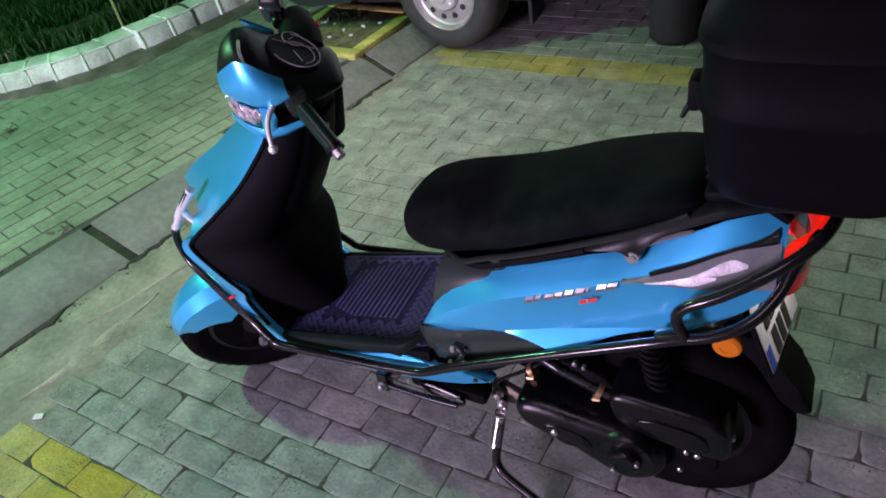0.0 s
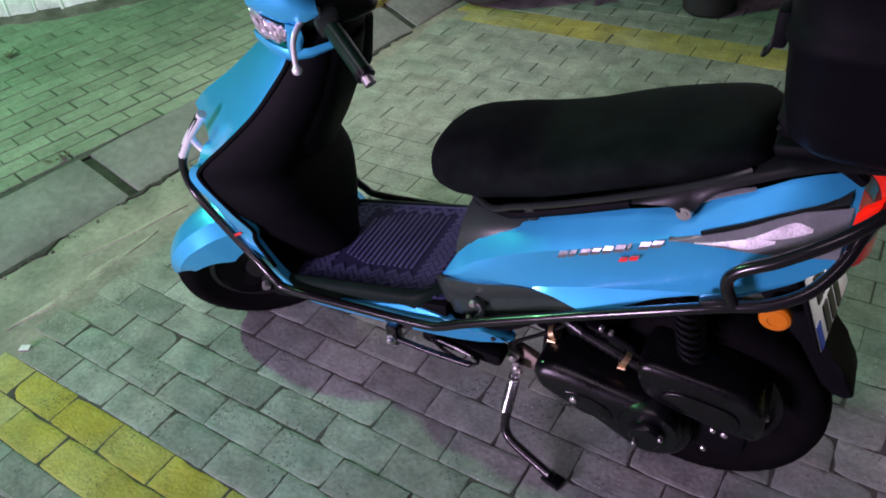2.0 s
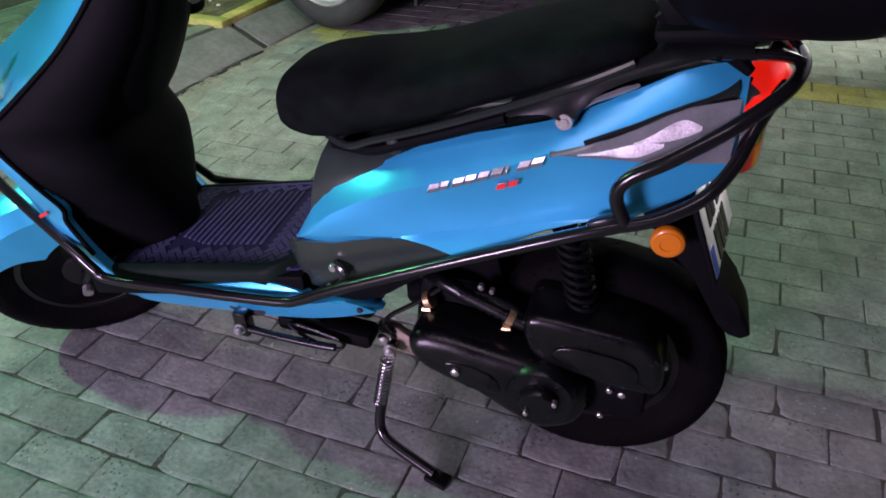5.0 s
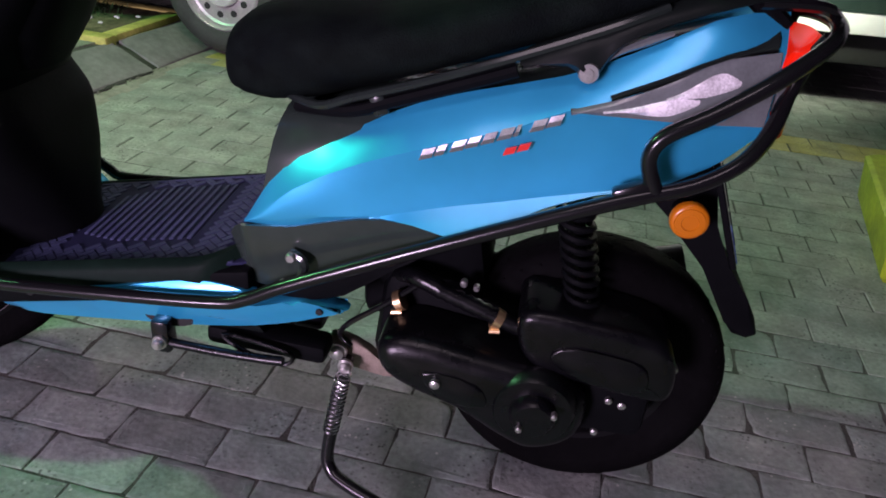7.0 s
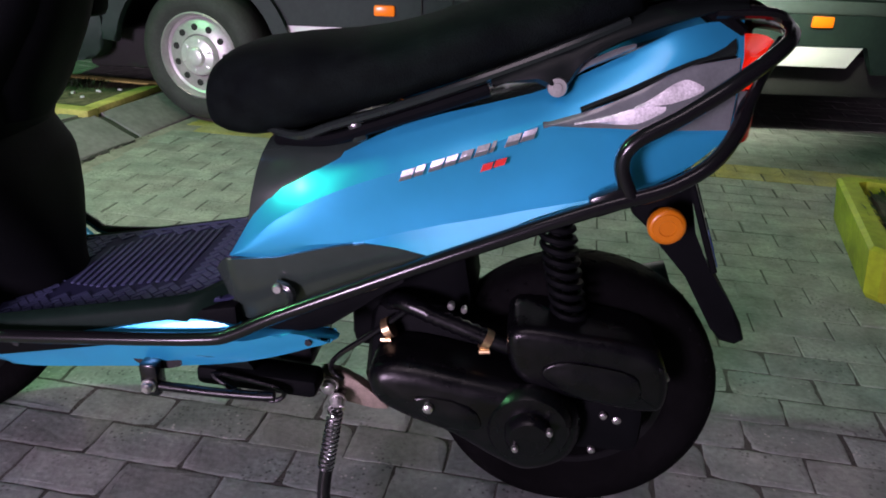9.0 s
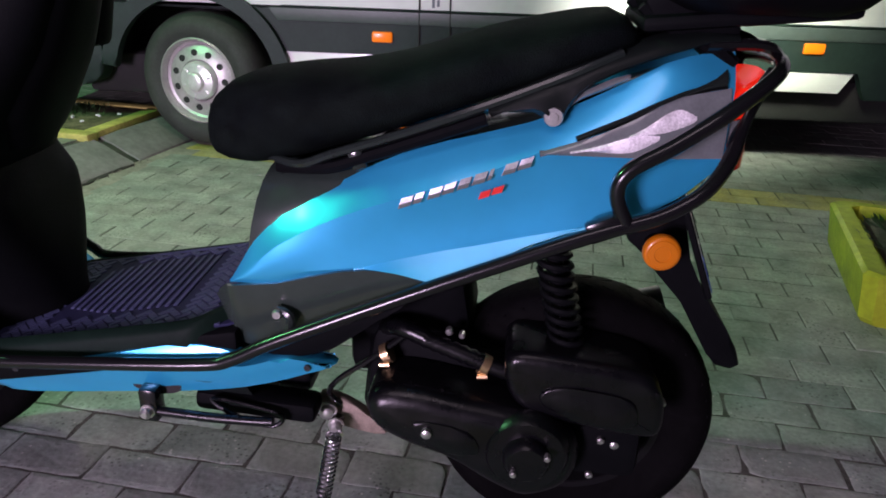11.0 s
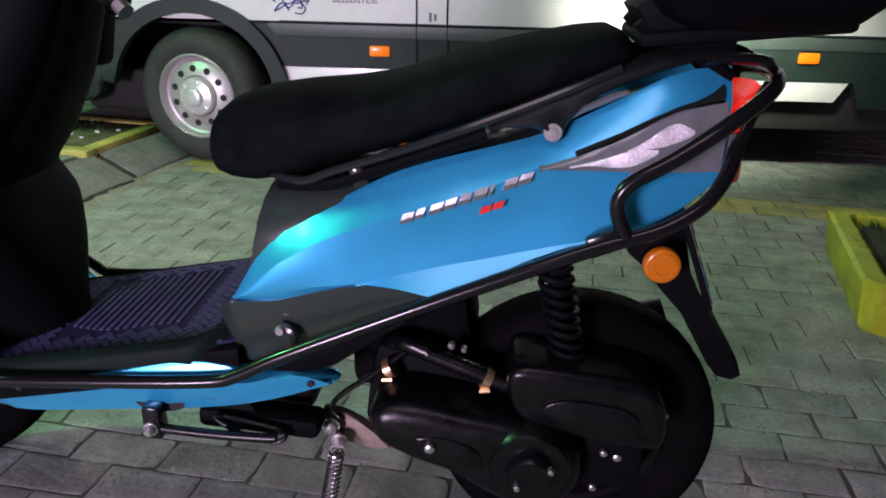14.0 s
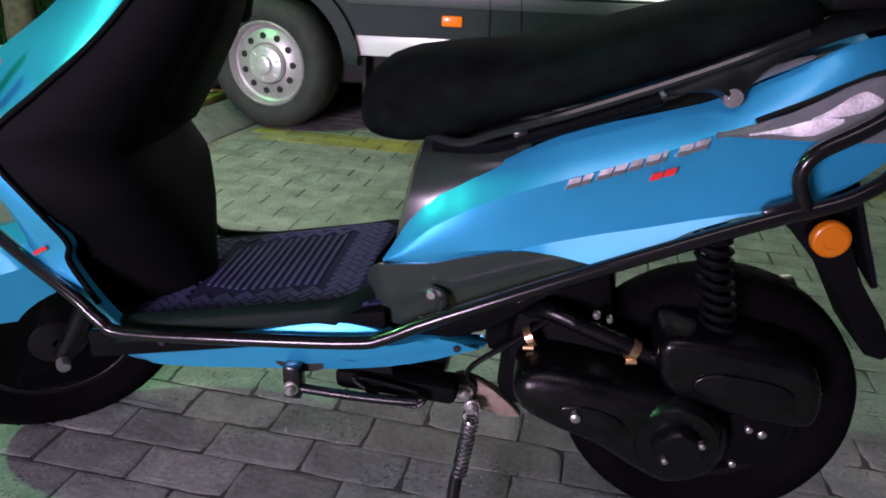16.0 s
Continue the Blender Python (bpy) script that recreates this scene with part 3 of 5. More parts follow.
for y0, y1, c0, c1, wide in ((-0.40, 0.16, -0.045, -0.03, 0.026), (-0.05, 0.32, -0.16, -0.05, 0.016), (0.42, 0.80, -0.10, -0.16, 0.012)):
    bm = B()
    loops = []
    for k in range(22):
        f = k / 21
        y = y0 + (y1 - y0) * f
        w = wide * math.sin(math.pi * (k + .4) / 21.8) * (0.6 + 0.8 * abs(noise.noise((y * 9, 2.0, 0.0))) + random.uniform(0, .35))
        c = gut_x(y) + inset(y) + c0 + (c1 - c0) * f + 0.012 * noise.noise((y * 6, 5.0, 0))
        loops.append([Vector((c - w, y, 0.0015)), Vector((c - w * .6, y, 0.0092)), Vector((c + w * .5, y, 0.0092)), Vector((c + w, y, 0.0015))])
    loft(bm, loops)
    part("lime_smear", bm, M_LIME, gutter, "pale lime smear on the mortar")
random.seed(77)
bm = B()
for k in range(420):
    y = random.uniform(-0.6, 2.0)
    x = gut_x(y) + abs(random.gauss(0.0, 0.022))
    r = abs(random.gauss(0, 0.002)) + 0.001
    rbox(bm, (r * 2, r * 1.5, r), pose(x, y, 0.006 + r * .3, 0, 0, random.uniform(0, 180)), 0)
tagged(part("grit", bm, M_GRIT, gutter, smooth=False), kind="stuff")
for y0, y1 in ((0.22, 0.50), (0.62, 0.95), (1.05, 1.50), (1.55, 1.9), (-0.30, 0.02)):
    bm = B()
    loops = []
    for k in range(13):
        y = y0 + (y1 - y0) * k / 12
        w = 0.020 * math.sin(math.pi * (k + .3) / 12.6) * random.uniform(0.4, 1.3)
        c = gut_x(y) + 0.008 + random.gauss(0, 0.007)
        loops.append([Vector((c - w, y, 0.002)), Vector((c - w * .5, y, 0.012)), Vector((c + w * .6, y, 0.011)), Vector((c + w, y, 0.002))])
    loft(bm, loops)
    part("dirt_seam", bm, M_DARKJ, gutter)
tagged(mesh_ob("paper_scrap", rbox(B(), (0.035, 0.020, 0.004), pose(-1.315, -0.425, 0.006, 3, -4, 20), 0.001, 1), M_PLATE), "small white scrap of paper on the mortar strip", "litter")

bm = B()
loft(bm, [[Vector((walk_x(y) - 0.006, y, z)), Vector((-14, y, z))][::1] + [Vector((-14, y, -0.02)), Vector((walk_x(y) - 0.006, y, -0.02))] for y, z in ((-4.4, RISE - 0.006), (5.2, RISE - 0.006))])
tagged(mesh_ob("walk_bed", bm, M_SOIL, False), "dark sandy bed under the raised walk", "ground", kind="structure")

U = Vector((math.cos(radians(ANG)), math.sin(radians(ANG)), 0))
V = Vector((-U.y, U.x, 0))
PL, PW = 0.199, 0.0995
O = Vector((-0.49, -0.540, 0)) + U * 0.17


def paver_mesh(name, material, seed):
    random.seed(seed)
    bm = B()
    l, w = PL - 0.0038, PW - 0.0019
    n = 9
    rim = [(l * k / n, 0) for k in range(n)] + [(l, w * k / 5) for k in range(5)] + [(l - l * k / n, w) for k in range(n)] + [(0, w - w * k / 5) for k in range(5)]
    worn = [(x + random.gauss(0, .0007), y + random.gauss(0, .0006)) for x, y in rim]
    for _ in range(random.choice((1, 2, 2, 3))):
        k = random.choice((0, n, n + 5, 2 * n + 5, random.randrange(len(rim))))
        chip = random.uniform(0.002, 0.008)
        for m, f in ((k - 1, .4), (k, 1), ((k + 1) % len(rim), .4)):
            x, y = worn[m]
            worn[m] = (x + math.copysign(chip * f * .7, l / 2 - x), y + math.copysign(chip * f * .7, w / 2 - y))

    def shrunk(e):
        return [(l / 2 + (x - l / 2) * (1 - 2 * e / l), w / 2 + (y - w / 2) * (1 - 2 * e / w)) for x, y in worn]
    loops = [[Vector((x, y, -0.05)) for x, y in worn], [Vector((x, y, -0.0013)) for x, y in worn],
             [Vector((x, y, random.uniform(-.0007, -.0004))) for x, y in shrunk(0.0035)], [Vector((x, y, random.uniform(-.0004, .0004))) for x, y in shrunk(0.012)]]
    loft(bm, loops)
    me = bpy.data.meshes.new(name)
    bmesh.ops.recalc_face_normals(bm, faces=bm.faces)
    bm.to_mesh(me)
    bm.free()
    me.materials.append(material)
    return me


paving = empty("paving", Matrix(), "grey-green concrete block paving, dirty, with worn yellow bay lines", "paving", kind="structure")
MESH = [paver_mesh("paver", M_PAVER, k) for k in range(14)]
YMESH = [paver_mesh("paver", M_YEL, 20 + k) for k in range(5)]


jv, jf, yv, yf, wv, wf = [], [], [], [], [], []
count = 0
random.seed(5)
cube = ((0, 1, 5, 4), (1, 2, 6, 5), (2, 3, 7, 6), (3, 0, 4, 7), (4, 5, 9, 8), (5, 6, 10, 9), (6, 7, 11, 10), (7, 4, 8, 11), (8, 9, 10, 11))


def joined(vs, fs, c, lx, wy, h, gap=0.0036, gap2=0.0020):
    l, w, e = lx - gap * random.uniform(0.5, 1.6), wy - gap2, 0.0016
    n = len(vs)
    for z, q in ((-0.04, 0), (-0.0022, 0), (0, e)):
        for x, y in ((q, q), (l - q, q), (l - q, w - q), (q, w - q)):
            vs.append(tuple(c[0] * x + c[1] * y + c[2] + Vector((0, 0, z + h + random.uniform(-.0004, .0004)))))
    fs.extend([tuple(n + i for i in f) for f in cube])


for r in range(-46, 62):
    off = 0.5 * (r % 2) + random.uniform(-0.02, 0.02)
    for c in range(-26, 36):
        p = O + U * ((c + off) * PL) + V * (r * PW)
        p += U * random.gauss(0, 0.0012) + V * random.gauss(0, 0.0009)
        mid = p + U * (PL / 2) + V * (PW / 2)
        if mid.x < gut_x(mid.y) + inset(mid.y) + 0.03 or mid.x > 6.2 or mid.y > 5.5 or mid.y < -4.5:
            continue
        h = max(-0.0004, random.gauss(0.0002, 0.0006))
        yellow = r in (-1, -2) or r in (26, 27)
        near = -1.15 < mid.x < 1.35 and -0.78 < mid.y < 0.48
        if near and count < 296:
            ob = new("paver", random.choice(YMESH if yellow else MESH))
            ob.matrix_world = Matrix.Translation(p + Vector((0, 0, h))) @ pose(0, 0, 0, random.gauss(0, 0.12), random.gauss(0, 0.08), ANG + random.gauss(0, 0.3))
            ob.parent = paving
            count += 1
        else:
            joined(*((yv, yf) if yellow else (jv, jf)), (U, V, p), PL, PW, h)
U2 = Vector((math.cos(radians(73)), math.sin(radians(73)), 0))
V2 = Vector((-U2.y, U2.x, 0))
for r in range(0, 40):
    for c in range(-34, 30):
        p = Vector((-1.98, -1.0, RISE)) + U2 * ((c + 0.5 * (r % 2)) * PL) + V2 * (r * PW)
        mid = p + U2 * (PL / 2) + V2 * (PW / 2)
        if mid.x > walk_x(mid.y) - 0.045 or mid.x < -5.2 or mid.y > 5 or mid.y < -4.5:
            continue
        kk = min(KERB, key=lambda q: (q.x - mid.x) ** 2 + (q.y - mid.y) ** 2)
        if (mid - kk).length < 0.06 or (mid.y > np.interp(mid.x, [q.x for q in KERB], [q.y for q in KERB]) if mid.x < -3.1 else mid.x < np.interp(mid.y, [q.y for q in KERB], [q.x for q in KERB])):
            continue
        if -2.14 < mid.x < -1.38 and 1.98 < mid.y < 2.62:
            continue
        joined(wv, wf, (U2, V2, p), PL, PW, max(-0.0006, random.gauss(0.0004, 0.0010)), 0.007, 0.009)
for nm, vs, fs, mm in (("paver_field", jv, jf, M_PAVER_J), ("walk_pavers", wv, wf, M_PAVER_W), ("yellow_line_pavers", yv, yf, M_YEL_J)):
    me = bpy.data.meshes.new(nm)
    me.from_pydata(vs, [], fs)
    me.materials.append(mm)
    ob = new(nm, me)
    ob.parent = paving
    tagged(ob, kind="stuff")

# ---- litter on the walk ----
random.seed(61)
for cx, cy, n in ((-3.02, 0.92, 26), (-1.93, 0.30, 9)):
    bm = B()
    for k in range(n):
        a, r = random.uniform(0, 6.28), abs(random.gauss(0, 0.028))
        p0 = Vector((cx + r * math.cos(a), cy + r * math.sin(a), RISE + 0.004 + random.uniform(0, 0.012)))
        t1, t2 = Vector((math.cos(a), math.sin(a), random.uniform(-.3, .5))) * random.uniform(.012, .024), Vector((-math.sin(a), math.cos(a), random.uniform(-.3, .3))) * random.uniform(.005, .009)
        bm.faces.new([bm.verts.new(q) for q in (p0 - t1, p0 - t2, p0 + t1, p0 + t2)])
    tagged(mesh_ob("dry_leaves", bm, M_BARK, False), "small heap of dry brown leaves on the paving", "leaves", kind="stuff")

# ---- tree pit ----
pit = empty("tree_pit", pose(-1.73, 2.29, RISE, 0, 0, -8), "square planting pit with a yellow painted border", "planting pit", kind="structure")
for x, y, sx, sy in ((0, -0.29, 0.66, 0.075), (0, 0.29, 0.66, 0.075), (-0.29, 0, 0.075, 0.50), (0.29, 0, 0.075, 0.50)):
    part("border", rbox(B(), (sx, sy, 0.07), pose(x, y, -0.008), 0.008), M_PITYEL, pit)
part("pit_soil", rbox(B(), (0.52, 0.52, 0.05), pose(0, 0, -0.006), 0.01), M_PITSOIL, pit)
bm = B()
random.seed(31)
for k in range(420):
    x, y = random.gauss(-0.10, 0.09), random.gauss(0.12, 0.07)
    x, y = max(-.24, min(.24, x)), max(-.24, min(.24, y))
    a, h = random.uniform(0, 6.28), random.uniform(0.012, 0.04)
    s = Vector((math.cos(a), math.sin(a), 0)) * 0.004
    p0 = Vector((x, y, 0.012))
    bm.faces.new([bm.verts.new(q) for q in (p0 - s, p0 + s, p0 + Vector((random.gauss(0, .02), random.gauss(0, .02), h)))])
part("weeds", bm, M_GRASS, pit, smooth=False)
for k in range(16):
    part("pebble", rbox(B(), (random.uniform(.012, .025), random.uniform(.01, .02), 0.012), pose(random.uniform(-.2, .22), random.uniform(-.2, .2), 0.021, 0, 0, random.uniform(0, 90)), 0.004), M_KERB, pit)

# ---- the scooter ----
scooter = empty("scooter", pose(0, -0.012, 0, 0, 0, -1.2), "light blue motor scooter with black crash bars on its side stand", "scooter")
STEER = 42
P0, P1 = Vector((-0.627, 0, 0.24)), Vector((-0.27, 0, 1.0))
ST = Matrix.Translation(P0) @ Matrix.Rotation(radians(STEER), 4, (P1 - P0).normalized()) @ Matrix.Translation(-P0)


def turned(bm):
    bmesh.ops.transform(bm, matrix=ST, verts=bm.verts)
    return bm


def mirror(bm):
    bmesh.ops.transform(bm, matrix=Matrix.Diagonal((1, -1, 1, 1)), verts=bm.verts)
    return bm


def both(name, make, material, label=""):
    for flip in (False, True):
        bm = make()
        part(name, mirror(bm) if flip else bm, material, scooter, label)


def wheel(name, centre, R, w, steer):
    ob = new(name)
    ob.parent = scooter
    base = Matrix.Translation(centre)
    ob.matrix_local = ST @ base if steer else base
    h = w / 2
    r0 = R - 0.085
    prof = [(r0, -h * .55), (r0 + 0.03, -h * .95), (R - 0.035, -h), (R - 0.012, -h * .82), (R - 0.003, -h * .5), (R, 0), (R - 0.003, h * .5), (R - 0.012, h * .82), (R - 0.035, h), (r0 + 0.03, h * .95), (r0, h * .55)]
    part("tyre", revolve(B(), prof, n=64), M_RUBBER, ob)
    bm = B()
    for k in range(44):
        a = 2 * math.pi * k / 44
        for sgn in (-1, 1):
            rbox(bm, (0.020, h * .66, 0.006), pose(0, 0, 0, 0, math.degrees(a), 0) @ pose(0, sgn * h * .52, R - 0.0108, sgn * -22, 0, sgn * 24), 0)
    tagged(part("tread_block", bm, M_RUBBER, ob), kind="stuff")
    part("rim", revolve(B(), [(r0 + .004, -h * .55), (r0 - 0.012, -h * .6), (r0 - 0.02, -h * .3), (0.055, -h * .2), (0.05, -h * .7), (0.012, -h * .75), (0.012, h * .75), (0.05, h * .7), (0.055, h * .2), (r0 - 0.02, h * .3), (r0 - .012, h * .6), (r0 + .004, h * .55)], n=40), M_RIM, ob)
    for k in range(5):
        a = 72 * k
        part("spoke", rbox(B(), (0.036, w * .4, r0 - 0.06), pose(0, 0, 0, 0, a, 0) @ pose(0, 0, (r0 + 0.05) / 2), 0.008), M_RIM, ob)
    return ob


FW, RW = Vector((-0.660, 0, 0.232)), Vector((0.545, 0, 0.241))
wheel("front_wheel", FW, 0.232, 0.10, True)
wheel("rear_wheel", RW, 0.241, 0.115, False)

# front fork, axle nut, fender
for sgn in (-1, 1):
    bm = B()
    tube(bm, [(-0.655, sgn * .068, 0.235), (-0.60, sgn * .072, 0.33), (-0.535, sgn * .072, 0.47), (-0.50, sgn * .06, 0.56)], 0.019, 12, 4)
    part("fork_leg", turned(bm), M_DARK, scooter)
    part("axle_nut", turned(revolve(B(), [(0.002, -.018), (0.011, -.018), (0.0125, -.012), (0.0125, 0), (0.002, 0)], pose(-0.66, sgn * .087, 0.235, 0, 0, 0 if sgn < 0 else 180), 8)), M_STEEL, scooter, "bright steel axle nut")


def fender():
    rows = []
    for k in range(19):
        th = radians(14 + 112 * k / 18)
        w = float(np.interp(k, [0, 3, 8, 14, 18], [0.030, 0.056, 0.074, 0.074, 0.06]))
        rr = float(np.interp(k, [0, 3, 8, 18], [0.243, 0.249, 0.249, 0.246]))
        drop = float(np.interp(k, [0, 4, 9, 14, 18], [0.02, 0.055, 0.10, 0.06, 0.03]))
        row = []
        for j in range(13):
            f = -1 + 2 * j / 12
            s = w * math.copysign(float(np.interp(abs(f), [0, 0.34, 0.67, 1], [0, 0.42, 0.93, 1.0])), f)
            d = float(np.interp(abs(f), [0, 0.34, 0.67, 1], [0, 0.003, 0.024, 0.024 + drop]))
            r = rr - d
            row.append(Vector((FW.x - r * math.cos(th), s, FW.z + r * math.sin(th))))
        rows.append(row)
    return shell(B(), rows, 0.004)


part("front_fender", turned(fender()), M_BLUE, scooter, "light blue creased front mudguard", sharp=18)
for sgn in (-1, 1):
    part("fender_bolt", turned(revolve(B(), [(0.001, -.006), (0.009, -.006), (0.009, 0), (0.001, 0)], pose(-0.60, sgn * .079, 0.375), 10)), M_STEEL, scooter)

# front apron
LEV = [  # z, seam x, half width, front x
    (0.50, -0.478, 0.172, -0.52), (0.53, -0.490, 0.182, -0.545), (0.556, -0.507, 0.190, -0.56), (0.60, -0.540, 0.198, -0.585), (0.641, -0.560, 0.200, -0.605),
    (0.67, -0.545, 0.198, -0.600), (0.688, -0.524, 0.193, -0.60), (0.694, -0.518, 0.191, -0.735), (0.735, -0.472, 0.176, -0.690), (0.81, -0.390, 0.142, -0.575), (0.90, -0.318, 0.108, -0.455), (0.955, -0.290, 0.095, -0.385)]
rows = []
for z in list(np.linspace(0.50, 0.688, 11)) + list(np.linspace(0.694, 0.955, 18)):
    xs, w, xf = interp(LEV, z)
    row = []
    for j in range(25):
        a = math.pi * (j / 24 - 0.5)
        s = w * math.copysign(abs(math.sin(a)) ** 0.85, math.sin(a))
        if z > 0.69:
            k = max(0, 1 - abs(s) / w) ** float(np.interp(z, [0.69, 0.735, 0.80, 0.90], [1.25, 1.05, 0.8, 0.6]))
        else:
            k = abs(math.cos(a)) ** 0.9
        row.append(Vector((xs + (xf - xs) * k, s, z)))
    rows.append(row)
part("front_apron", shell(B(), rows, 0.005), M_BLUE, scooter, "light blue front apron with a beaked nose")


def wing():
    seam = spline([(-0.548, -0.2, 0.68), (-0.562, -0.202, 0.641), (-0.507, -0.192, 0.556), (-0.478, -0.176, 0.50), (-0.484, -0.172, 0.463), (-0.445, -0.172, 0.395), (-0.40, -0.172, 0.345)], 6)
    rows = []
    for k, p in enumerate(seam):
        w = float(np.interp(k / (len(seam) - 1), [0, .3, .5, .75, 1], [0.02, 0.045, 0.085, 0.05, 0.03]))
        rows.append([p + Vector((0.004, 0.014, 0)), p, p + Vector((-w * .35, -0.002, -0.006)), p + Vector((-w * .75, 0.010, -0.014)), p + Vector((-w, 0.035, -0.022))])
    return shell(B(), rows, 0.006)


both("apron_wing", wing, M_BLUE)


def rubber_edge():
    return tube(B(), [(-0.284, -0.097, 0.955), (-0.312, -0.110, 0.90), (-0.384, -0.144, 0.81), (-0.466, -0.178, 0.735), (-0.538, -0.199, 0.675), (-0.552, -0.203, 0.641), (-0.50, -0.193, 0.556), (-0.472, -0.178, 0.50), (-0.478, -0.174, 0.463), (-0.44, -0.174, 0.395)], 0.005, 8, 5)


both("edge_trim", rubber_edge, M_BLACK)
INN = [  # z, seam x, half width, innermost x, share of the width that bulges, roundness
    (0.345, -0.455, 0.170, -0.325, 0.60, 2.2), (0.40, -0.458, 0.170, -0.330, 0.64, 2.2), (0.463, -0.480, 0.172, -0.334, 0.82, 2.8), (0.50, -0.474, 0.175, -0.340, 0.90, 3.2), (0.545, -0.497, 0.188, -0.350, 0.98, 3.4), (0.578, -0.518, 0.194, -0.356, 1.0, 3.6),
    (0.600, -0.533, 0.197, -0.372, 1.0, 3.6), (0.625, -0.545, 0.199, -0.388, 1.0, 3.4), (0.648, -0.549, 0.199, -0.376, 1.0, 3.4), (0.67, -0.538, 0.197, -0.358, 1.0, 3.8), (0.735, -0.466, 0.175, -0.318, 1.0, 4.2), (0.81, -0.384, 0.142, -0.272, 1.0, 4.4), (0.90, -0.312, 0.107, -0.235, 1.0, 4.4), (0.965, -0.280, 0.094, -0.215, 1.0, 4.4)]
rows = []
for z in list(np.linspace(0.345, 0.60, 18)) + list(np.linspace(0.612, 0.665, 8)) + list(np.linspace(0.68, 0.965, 15)):
    xs, w, xi, fb, pw = interp(INN, z)
    row = []
    for a in np.linspace(-math.pi / 2, math.pi / 2, 41):
        f = math.copysign(abs(math.sin(a)) ** 0.9, math.sin(a))
        k = max(0.0, 1 - min(1.0, abs(f) / fb) ** pw) ** 0.62
        row.append(Vector((xs + (xi - xs) * k, w * f, z)))
    rows.append(row)
part("leg_shield", shell(B(), rows, 0.006), M_BLACK, scooter, "matt black inner leg shield with a rounded tunnel foot")
part("glove_box_lid", shell(B(), [[Vector((float(np.interp(z, [0.66, 0.70, 0.80, 0.93], [-0.352, -0.331, -0.272, -0.222])) + 0.006 - 0.05 * abs(f) ** 3.2, f * float(np.interp(z, [0.66, 0.68, 0.72, 0.93], [0.060, 0.085, 0.108, 0.074])), z)) for f in np.linspace(-1, 1, 15)] for z in np.linspace(0.66, 0.93, 15)], 0.006), M_BLACK, scooter, "matt black glove box lid")
bm = B()
loft(bm, [[Vector((-0.285 + (c * (0.075 - 0.014 * k)), s * (0.10 - 0.012 * k), 0.945 + 0.025 * k)) for c, s in [(math.cos(a), math.sin(a)) for a in np.linspace(0, 2 * math.pi, 20, endpoint=False)]] for k in range(4)])
part("steering_collar", bm, M_BLACK, scooter)
part("bag_hook", tube(B(), [(-0.36, 0, 0.76), (-0.335, 0, 0.765), (-0.325, 0, 0.745), (-0.338, 0, 0.735)], 0.005, 8, 4), M_BLACK, scooter)

# handlebar head, built straight ahead and then turned
AX = P1
HY = 0.0


def head_ring(f, w, zt, zb, n=28, p=2.3):
    return [q + Vector((AX.x - f, HY, 0)) for q in ring_section(0, w, zt, zb, n, p)]


bm = B()
COWL = [(-0.098, 0.040, 1.002, 0.985), (-0.088, 0.062, 1.016, 0.980), (-0.05, 0.080, 1.040, 0.975), (0.0, 0.092, 1.074, 0.972), (0.025, 0.097, 1.096, 0.972), (0.05, 0.095, 1.127, 0.975), (0.08, 0.084, 1.140, 0.980), (0.11, 0.064, 1.122, 0.99), (0.13, 0.042, 1.092, 1.0), (0.14, 0.02, 1.07, 1.02)]
loft(bm, [head_ring(f, *interp(COWL, f)) for f in list(np.linspace(-0.098, -0.05, 6)) + list(np.linspace(-0.035, 0.11, 14)) + [0.12, 0.13, 0.136, 0.14]])
part("handlebar_cowl", turned(bm), M_POD, scooter, "satin black handlebar cowl")


def cowl_patch(table, thick=0.005, nx=16, nz=9, out=0.0, slope=0.0):
    """A band round the front of the cowl: f, half width, z low, z high."""
    rows = []
    for f in np.linspace(table[0][0], table[-1][0], nx):
        w, zl, zh = interp(table, f)
        rows.append([Vector((AX.x - f, -(w + out - slope * a * a + 0.005 * math.sin(math.pi * a)), zl + (zh - zl) * a)) for a in np.linspace(0, 1, nz)])
    return rows


def faceted(bm, jitter):
    random.seed(17)
    for v in bm.verts:
        v.co += Vector((random.gauss(0, jitter * .3), random.gauss(0, jitter), random.gauss(0, jitter)))
    return bm


def cowl_both(name, table, material, label="", out=0.0, jitter=0.0, slope=0.0):
    for flip in (False, True):
        tb = table if not flip else [q for q in table if q[0] < 0.08]
        if len(tb) < 2:
            continue
        rows = [[Vector((p.x, 2 * HY - p.y if flip else p.y, p.z)) for p in row] for row in cowl_patch(tb, out=out, slope=slope)]
        part(name, turned(faceted(shell(B(), rows, 0.005), jitter)), material, scooter, label, smooth=not jitter)


cowl_both("cowl_side", [(0.012, 0.107, 1.046, 1.076), (0.035, 0.107, 1.040, 1.100), (0.06, 0.101, 1.034, 1.128), (0.085, 0.089, 1.039, 1.136), (0.115, 0.066, 1.048, 1.110), (0.138, 0.036, 1.053, 1.080)], M_BLUE, "light blue side of the handlebar cowl", slope=0.026)
cowl_both("cowl_cheek", [(0.052, 0.106, 1.004, 1.034), (0.064, 0.105, 0.980, 1.036), (0.076, 0.101, 0.966, 1.042), (0.088, 0.097, 0.963, 0.990)], M_BLUE)
cowl_both("cowl_lip", [(-0.015, 0.104, 0.968, 0.984), (0.05, 0.105, 0.957, 0.980), (0.09, 0.096, 0.953, 0.982), (0.12, 0.070, 0.958, 0.988), (0.146, 0.03, 0.970, 0.994)], M_BLUE)
